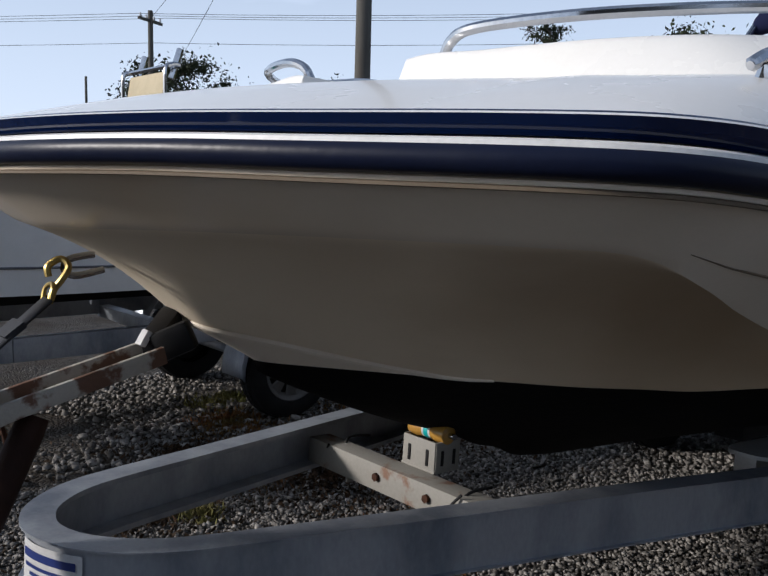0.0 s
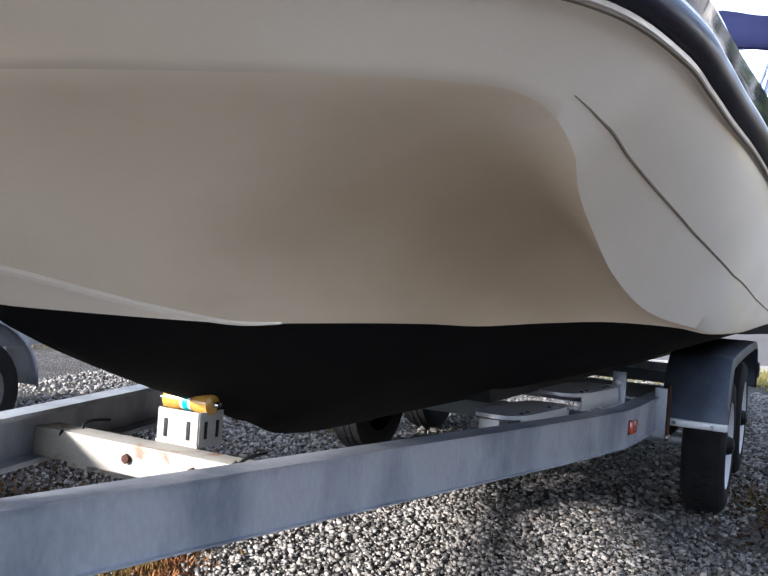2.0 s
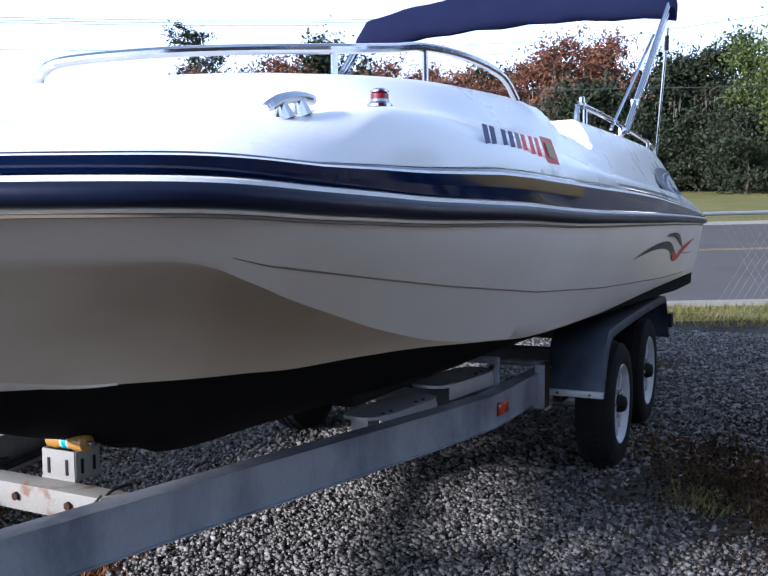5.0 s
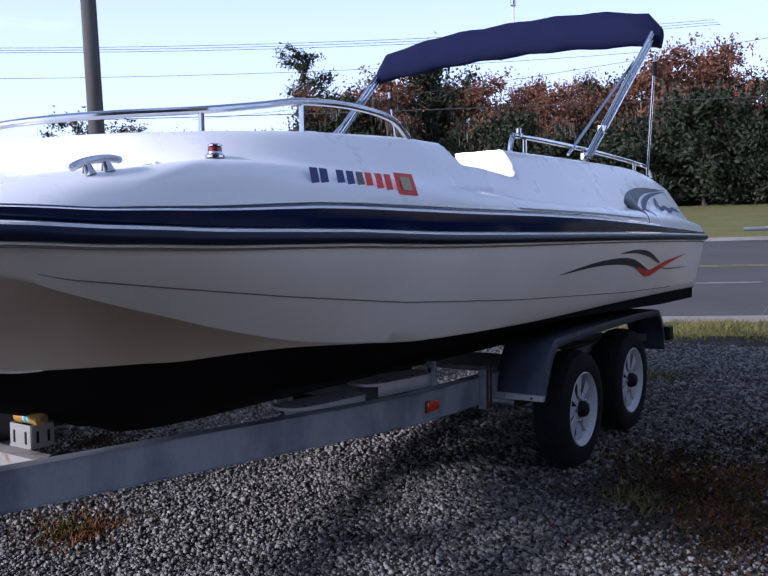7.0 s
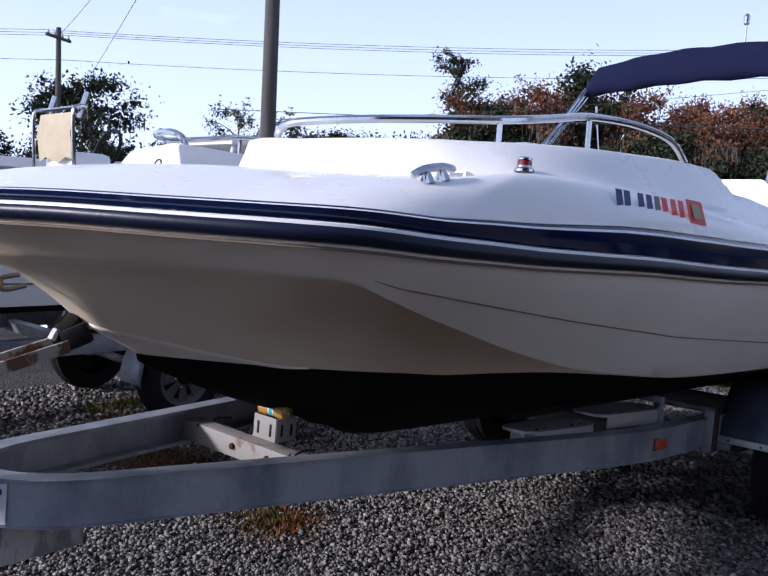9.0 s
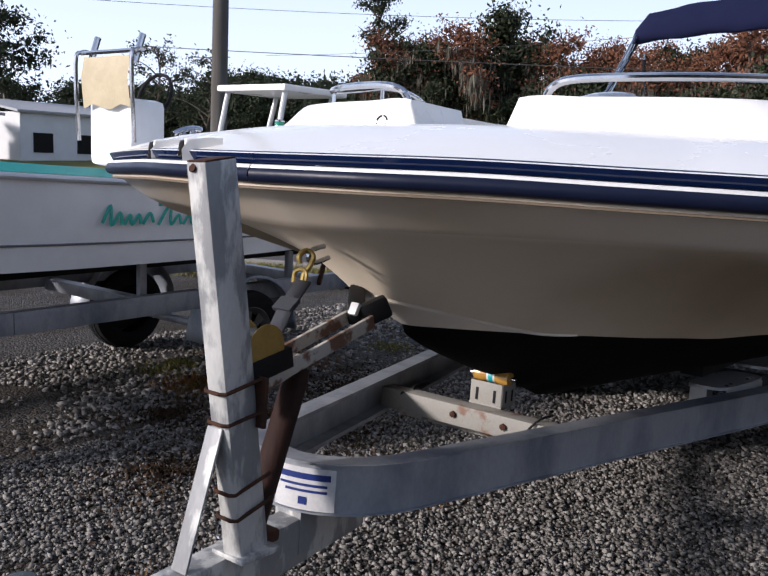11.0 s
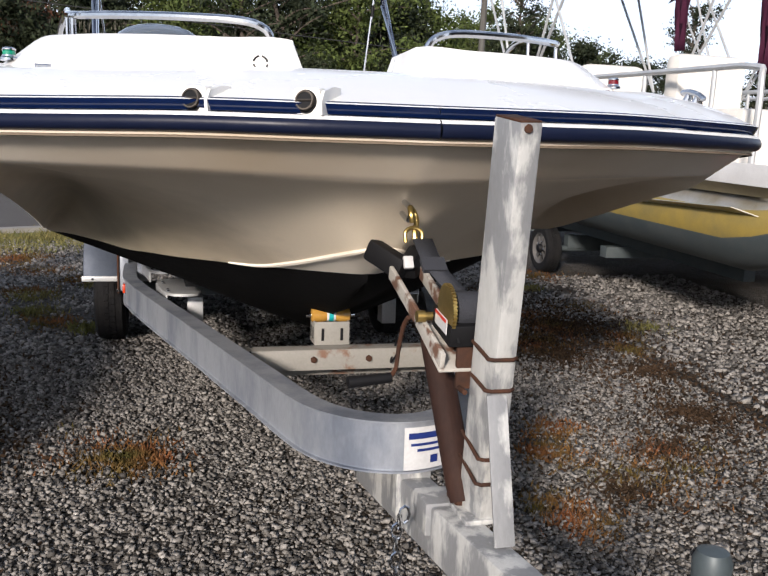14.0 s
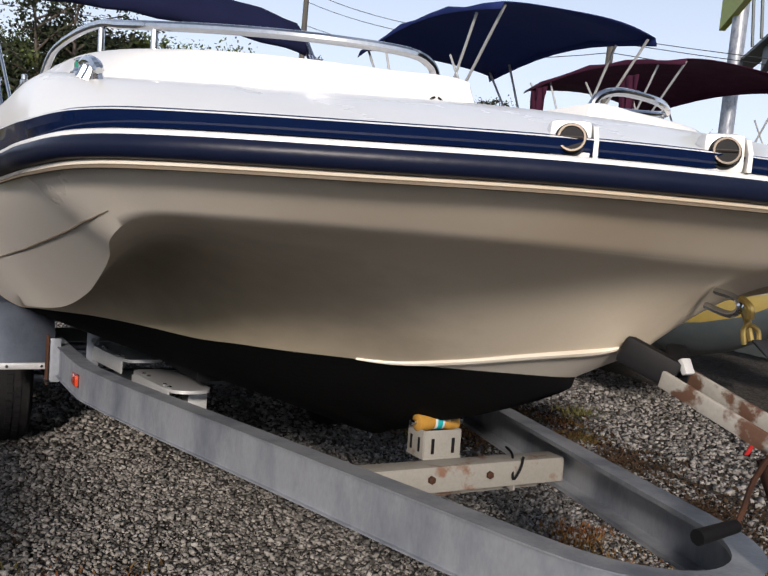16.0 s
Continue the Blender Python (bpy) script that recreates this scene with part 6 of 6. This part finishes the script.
def leaf_cloud(centres, radii, count, size, flat=0.8, droop=0.0):
    """Small leaf-like quads scattered in clumps; arrays of corners and faces."""
    c = np.asarray(centres, float)
    r = np.asarray(radii, float)
    pick = rng.choice(len(c), count, p=r ** 2 / np.sum(r ** 2))
    d = rng.normal(size=(count, 3))
    d /= np.linalg.norm(d, axis=1)[:, None]
    dist = np.minimum(np.abs(rng.normal(0.0, 0.72, count)), 1.9)
    p = c[pick] + d * (r[pick] * dist)[:, None] * (1, 1, flat)
    a = rng.normal(size=(count, 3))
    a /= np.linalg.norm(a, axis=1)[:, None]
    b = np.cross(a, rng.normal(size=(count, 3)))
    b /= np.linalg.norm(b, axis=1)[:, None]
    s = size * (0.5 + rng.random(count))[:, None]
    a, b = a * s, b * s * 0.6
    if droop:
        a = np.stack([rng.normal(0, 0.05, count), rng.normal(0, 0.05, count), -np.ones(count)], 1) * s * droop
    v = np.stack([p - a, p - b * 0.8 + a * 0.1, p + a, p + b * 0.8 - a * 0.1], 1).reshape(-1, 3)
    f = np.arange(count * 4).reshape(-1, 4)
    return v, f


def tree(label, height, spread, leaves, leaf_mat, seed, size=0.16, bare=0.35, moss=0, thin=1.0):
    """A tapered trunk with limbs and a crown of clumps with gaps."""
    global rng
    rng = np.random.default_rng(seed)
    rr = random.Random(seed)
    t = thing("tree", label, "tree", group="trees beyond the road")
    bm = bmesh.new()
    lean = rr.uniform(-0.4, 0.4)
    trunk = [(lean * (k / 6) ** 2, 0.25 * math.sin(k), height * 0.85 * k / 6) for k in range(7)]
    r0 = height * 0.016
    tube(trunk, [r0 * (1 - 0.8 * k / 6) for k in range(7)], 8, bm)
    centres, radii = [], []
    for k in range(20):
        f = bare + (1 - bare) * (k + 0.5) / 20
        base = Vector(trunk[min(6, int(f * 0.85 / 0.85 * 6))])
        base.z = height * 0.85 * f
        a = rr.uniform(0, 2 * math.pi)
        reach = spread * (0.45 + 0.65 * math.sin(math.pi * min(1.0, (f - bare) / (1 - bare) * 0.9 + 0.1))) * rr.uniform(0.5, 1.0)
        tip = base + Vector((reach * math.cos(a), reach * math.sin(a), height * 0.10 * rr.uniform(0.3, 1.6)))
        tube(smooth_path([base, base.lerp(tip, 0.5) + Vector((0, 0, 0.2)), tip], 3), [r0 * 0.32] * 3 + [r0 * 0.2] * 3 + [r0 * 0.06], 5, bm)
        for j in range(6):
            q = base.lerp(tip, rr.uniform(0.2, 1.1)) + Vector((rr.uniform(-1, 1), rr.uniform(-1, 1), rr.uniform(-0.5, 0.8))) * spread * 0.16
            centres.append(q)
            radii.append(spread * rr.uniform(0.13, 0.30) * thin)
    part("trunk", bm, BARK, t)
    v, f = leaf_cloud(centres, radii, leaves, size)
    cr = from_arrays("crown", v, f, leaf_mat)
    cr.parent = t
    if moss:
        low = [c - Vector((0, 0, 0.5)) for c in centres[: len(centres) * 2 // 3]]
        v, f = leaf_cloud(low, [r * 0.8 for r in radii[: len(low)]], moss, 0.12, droop=3.5)
        ms = from_arrays("hanging_moss", v, f, MOSS)
        ms.parent = t
        tagged(ms, kind="stuff")
    return t


T_GREEN = tree("leafy green broadleaf tree in the woods beyond the road", 10, 4.4, 12000, LEAF, 11, 0.125, 0.12)
T_DARK = tree("dark evergreen oak in the woods beyond the road", 11, 4.6, 14000, LEAFDARK, 12, 0.145, 0.14, moss=500)
T_RUSSET = tree("russet-brown autumn tree hung with grey moss", 11.5, 4.4, 8000, LEAFBROWN, 13, 0.12, 0.22, moss=2600)
T_PINE = tree("tall pine with bare trunk and dark tufted crown", 18, 3.2, 5200, LEAFDARK, 14, 0.13, 0.52, thin=0.85)
T_SPARSE = tree("thin half-bare tree against the sky", 10, 3.0, 2800, LEAFDARK, 15, 0.10, 0.2, thin=1.0)
T_BUSH = tree("dense low shrub at the woods' edge", 5, 3.0, 7000, LEAFDARK, 16, 0.105, 0.02)
kinds = {"g": T_GREEN, "d": T_DARK, "r": T_RUSSET, "p": T_PINE, "s": T_SPARSE, "b": T_BUSH}
used = set()


def plant(kind, x, y, scale=1.0, turn=0.0):
    src = kinds[kind]
    m = Matrix.Translation((x, y, rise(x, y) - 0.1)) @ Matrix.Rotation(turn, 4, "Z")
    if kind not in used:
        used.add(kind)
        src.matrix_world = m @ Matrix.Scale(scale, 4)
        return
    c = copy_thing(src, m)
    c.scale = (scale, scale, scale * (0.92 + 0.16 * ((x * 7 + y * 3) % 1)))


woods = random.Random(5)
row = -34.0
while row < 64:
    for depth in (0, 1, 2):
        x = 62 + depth * 6.5 + woods.uniform(-2, 2) - 0.22 * row + (6 if row < -8 else 0) + (5 if 3 <= row < 32 else 0)
        y = row + woods.uniform(-1.5, 1.5)
        if row < 3:
            k = woods.choice("gggb")
        elif row < 30:
            k = woods.choice("rrdrrd" if depth else "rrrds")
        else:
            k = woods.choice("drdr" if row < 41 else "bdb")
        plant(k, x, y, woods.choice((0.75, 0.9, 1.0, 1.1, 1.35)) if k == "g" else woods.uniform(0.85, 1.12) if k in "rp" and row < 30 else (woods.uniform(0.62, 1.18) if row < 30 else woods.uniform(0.9, 1.2) if row < 41 else woods.uniform(0.5, 0.75) if k == "d" else woods.uniform(0.8, 1.2)), woods.uniform(0, 6.28))
    for depth in (3, 9, 15):
        plant("b", 60 + depth - 0.22 * row + woods.uniform(-1.5, 1.5), row + 2.1 + woods.uniform(-1.5, 1.5), woods.uniform(1.1, 1.7), woods.uniform(0, 6.28))
    plant("b", (59 if row < 3 else 65) - 0.22 * row + woods.uniform(-1.5, 1.5), row + woods.uniform(-2, 2), woods.uniform(0.7, 1.2), woods.uniform(0, 6.28))
    row += 3.7
# single trees against the sky on the left, and behind the pontoon boats
for k, x, y, sc in (("d", 30, 58, 1.08), ("b", 36, 62, 1.2), ("d", 42, 66, 0.62), ("b", 30, 66, 1.4), ("b", 26, 68, 1.4), ("b", 46, 70, 1.5), ("s", 26.5, 34, 0.74), ("s", 30, 34, 0.78), ("b", 54, 72, 1.5), ("d", 8, 75, 0.6), ("b", 2, 78, 1.2), ("b", 14, 72, 1.0),
                    ("d", 64, -6, 1.25), ("d", 67, -10, 1.3), ("g", 63, -13, 1.3), ("d", 68, -16, 1.2), ("s", 60, -4.5, 1.5), ("s", 61, -7, 1.7), ("p", 55, 42, 0.86), ("d", 60, 43, 0.95), ("r", 63, 40, 1.1), ("d", 62, 62, 0.9), ("b", 64, 72, 1.8), ("d", 72, 68, 0.8),
                    ("p", 60, -40, 0.75), ("p", 54, -46, 0.65), ("d", 50, -52, 0.55), ("p", 44, -50, 0.6), ("d", 40, -56, 0.5), ("p", 36, -58, 0.55), ("b", 30, -60, 1.2), ("d", 24, -66, 0.55), ("b", 18, -66, 1.2), ("d", 58, -30, 0.8), ("p", 62, -26, 0.8), ("g", 66, -34, 0.85), ("d", 64, -38, 0.75), ("g", 63, -43, 0.8), ("d", 60, -47, 0.7), ("d", 68, -29, 1.0), ("b", 58, -50, 1.3)):
    plant(k, x, y, sc, x * 1.7)


# ---- gravel stones, weeds and grass ----
def stones(n, x0, x1, y0, y1, lo, hi, seed):
    g = np.random.default_rng(seed)
    cube = np.array([[-1, -1, -1], [1, -1, -1], [1, 1, -1], [-1, 1, -1], [-1, -1, 1], [1, -1, 1], [1, 1, 1], [-1, 1, 1]], float)
    quads = np.array([[0, 3, 2, 1], [4, 5, 6, 7], [0, 1, 5, 4], [1, 2, 6, 5], [2, 3, 7, 6], [3, 0, 4, 7]])
    p = np.stack([g.uniform(x0, x1, n), g.uniform(y0, y1, n), g.uniform(-0.004, 0.012, n)], 1)
    size = g.uniform(lo, hi, n) * (0.6 + 0.8 * g.random(n) ** 2)
    v = cube[None] * (1 + g.uniform(-0.42, 0.18, (n, 8, 1)) + g.uniform(-0.16, 0.16, (n, 8, 3)))
    v *= (size[:, None] * np.stack([np.ones(n), g.uniform(0.65, 1.0, n), g.uniform(0.45, 0.8, n)], 1))[:, None, :]
    a, b, c = g.uniform(0, 6.28, n), g.uniform(-0.5, 0.5, n), g.uniform(-0.5, 0.5, n)
    ca, sa, cb, sb, cc, sc = np.cos(a), np.sin(a), np.cos(b), np.sin(b), np.cos(c), np.sin(c)
    m = np.empty((n, 3, 3))
    m[:, 0] = np.stack([ca * cb, ca * sb * sc - sa * cc, ca * sb * cc + sa * sc], 1)
    m[:, 1] = np.stack([sa * cb, sa * sb * sc + ca * cc, sa * sb * cc - ca * sc], 1)
    m[:, 2] = np.stack([-sb, cb * sc, cb * cc], 1)
    v = np.einsum("nij,nkj->nki", m, v) + p[:, None, :]
    f = (quads[None] + 8 * np.arange(n)[:, None, None]).reshape(-1, 4)
    return v.reshape(-1, 3), f


# bare earth; the wide spots near x 4.5 also imitate the boats' shade
EARTH = ((2.05, -1.65, 0.5), (2.3, -1.15, 0.28), (1.6, -0.95, 0.25), (4.3, -1.55, 0.75), (4.8, -1.45, 0.5), (4.5, -2.4, 0.9), (2.4, 1.9, 0.4), (2.4, 0.85, 0.3), (0.9, 0.75, 0.22))


def bare(x, y):
    """Share of stones missing, in the earthy patches."""
    n = 0.5 + 0.5 * noise.noise(Vector((x * 0.9, y * 0.9, 3.1))) + 0.25 * noise.noise(Vector((x * 2.7, y * 2.7, 7.7)))
    side = max(0.0, min(1.0, (y - 0.75) / 0.6)) * max(0.0, min(1.0, (x + 0.3) / 0.8)) * 0.30      # litter between the two boats
    front = max(0.0, 1 - math.hypot(x - 0.9, y + 2.3) / 1.0) * 0.5 + max(0.0, 1 - math.hypot(x - 5.6, y + 2.7) / 1.3) * 0.4
    for ex, ey, er in EARTH:
        front = max(front, 0.62 * max(0.0, 1 - (math.hypot(x - ex, y - ey) / er) ** 2))
    return max(0.0, min(0.95, (n - 0.60) * 3.2 + side * 2.0 + front * 1.6))


parts_v, parts_f, base = [], [], 0
for args in ((118000, -0.9, 4.0, -2.5, 2.3, 0.0058, 0.0108, 1), (54000, 4.0, 8.8, -3.0, 2.4, 0.008, 0.0145, 2), (13000, -0.9, 6.0, 2.4, 4.2, 0.011, 0.018, 3), (13000, 0.5, 6.5, -4.6, -2.6, 0.011, 0.018, 4), (15000, -3.4, -0.9, -3.4, 3.4, 0.010, 0.017, 5), (6000, -0.9, 0.5, -4.4, -2.5, 0.010, 0.017, 6)):
    v, f = stones(*args)
    v = v.reshape(-1, 8, 3)
    keep = np.random.default_rng(args[-1] + 50).random(len(v)) > np.array([bare(q[0], q[1]) for q in v[:, 0]])
    v = v[keep].reshape(-1, 3)
    f = f[:len(v) // 8 * 6]
    parts_v.append(v)
    parts_f.append(f + base)
    base += len(v)
tagged(from_arrays("gravel", np.concatenate(parts_v), np.concatenate(parts_f), STONE), "loose grey and tan crushed stones", "gravel", kind="stuff")


def blades(name, spots, n, spread, tall, material, label, seed):
    g = np.random.default_rng(seed)
    s = np.array(spots, float)
    pick = g.integers(0, len(s), n)
    p = np.zeros((n, 3))
    p[:, :2] = s[pick, :2] + g.normal(0, 1, (n, 2)) * (spread * s[pick, 2])[:, None]
    hgt = tall * (0.4 + g.random(n))
    a = g.uniform(0, 6.28, n)
    side = np.stack([np.cos(a), np.sin(a), np.zeros(n)], 1) * (0.004 + 0.004 * g.random(n))[:, None]
    tip = p + np.stack([g.normal(0, 0.5, n) * hgt, g.normal(0, 0.5, n) * hgt, hgt], 1)
    v = np.stack([p - side, p + side, tip], 1).reshape(-1, 3)
    tagged(from_arrays(name, v, np.arange(3 * n).reshape(-1, 3), material), label, "weeds", kind="stuff")


wr = random.Random(9)
patches = [(ex + wr.uniform(-0.6, 0.6) * er, ey + wr.uniform(-0.6, 0.6) * er, 2.2 * er) for ex, ey, er in EARTH for _ in range(2)]
while len(patches) < 70:
    q = (wr.uniform(-0.8, 8.5), wr.uniform(-3.2, 3.6), wr.uniform(0.6, 1.6))
    if bare(q[0], q[1]) > 0.3:
        patches.append(q)
# litter spots, spread further to paint in shade beside the boats
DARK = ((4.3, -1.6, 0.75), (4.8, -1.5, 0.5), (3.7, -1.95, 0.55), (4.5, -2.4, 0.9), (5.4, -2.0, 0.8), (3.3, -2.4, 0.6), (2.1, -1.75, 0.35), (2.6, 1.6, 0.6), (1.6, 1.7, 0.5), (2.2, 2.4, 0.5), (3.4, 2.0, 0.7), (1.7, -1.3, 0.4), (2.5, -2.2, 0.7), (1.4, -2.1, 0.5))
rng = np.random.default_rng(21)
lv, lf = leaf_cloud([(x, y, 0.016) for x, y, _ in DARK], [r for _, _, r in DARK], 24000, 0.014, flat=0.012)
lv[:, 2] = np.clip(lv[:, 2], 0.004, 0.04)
tagged(from_arrays("leaf_litter", lv, lf, LITTER_SHADE), "dark damp leaf litter and soil over gravel, with boat shade painted in", "leaf litter", kind="stuff")
blades("weeds", patches[:52], 26000, 0.13, 0.028, WEED, "dry brown weeds and leaf litter among the gravel", 3)
blades("weeds", patches[52:], 6000, 0.07, 0.040, GRASS, "small green weeds growing through gravel", 4)
lawn = [(edge_x(y) - 0.2 - 1.5 * wr.random() ** 1.3, y, 1.0) for y in [wr.uniform(-7, 12) for _ in range(700)]]
blades("verge_grass", lawn, 42000, 0.16, 0.07, GRASS, "rough yellow-green grass on the verge", 5)
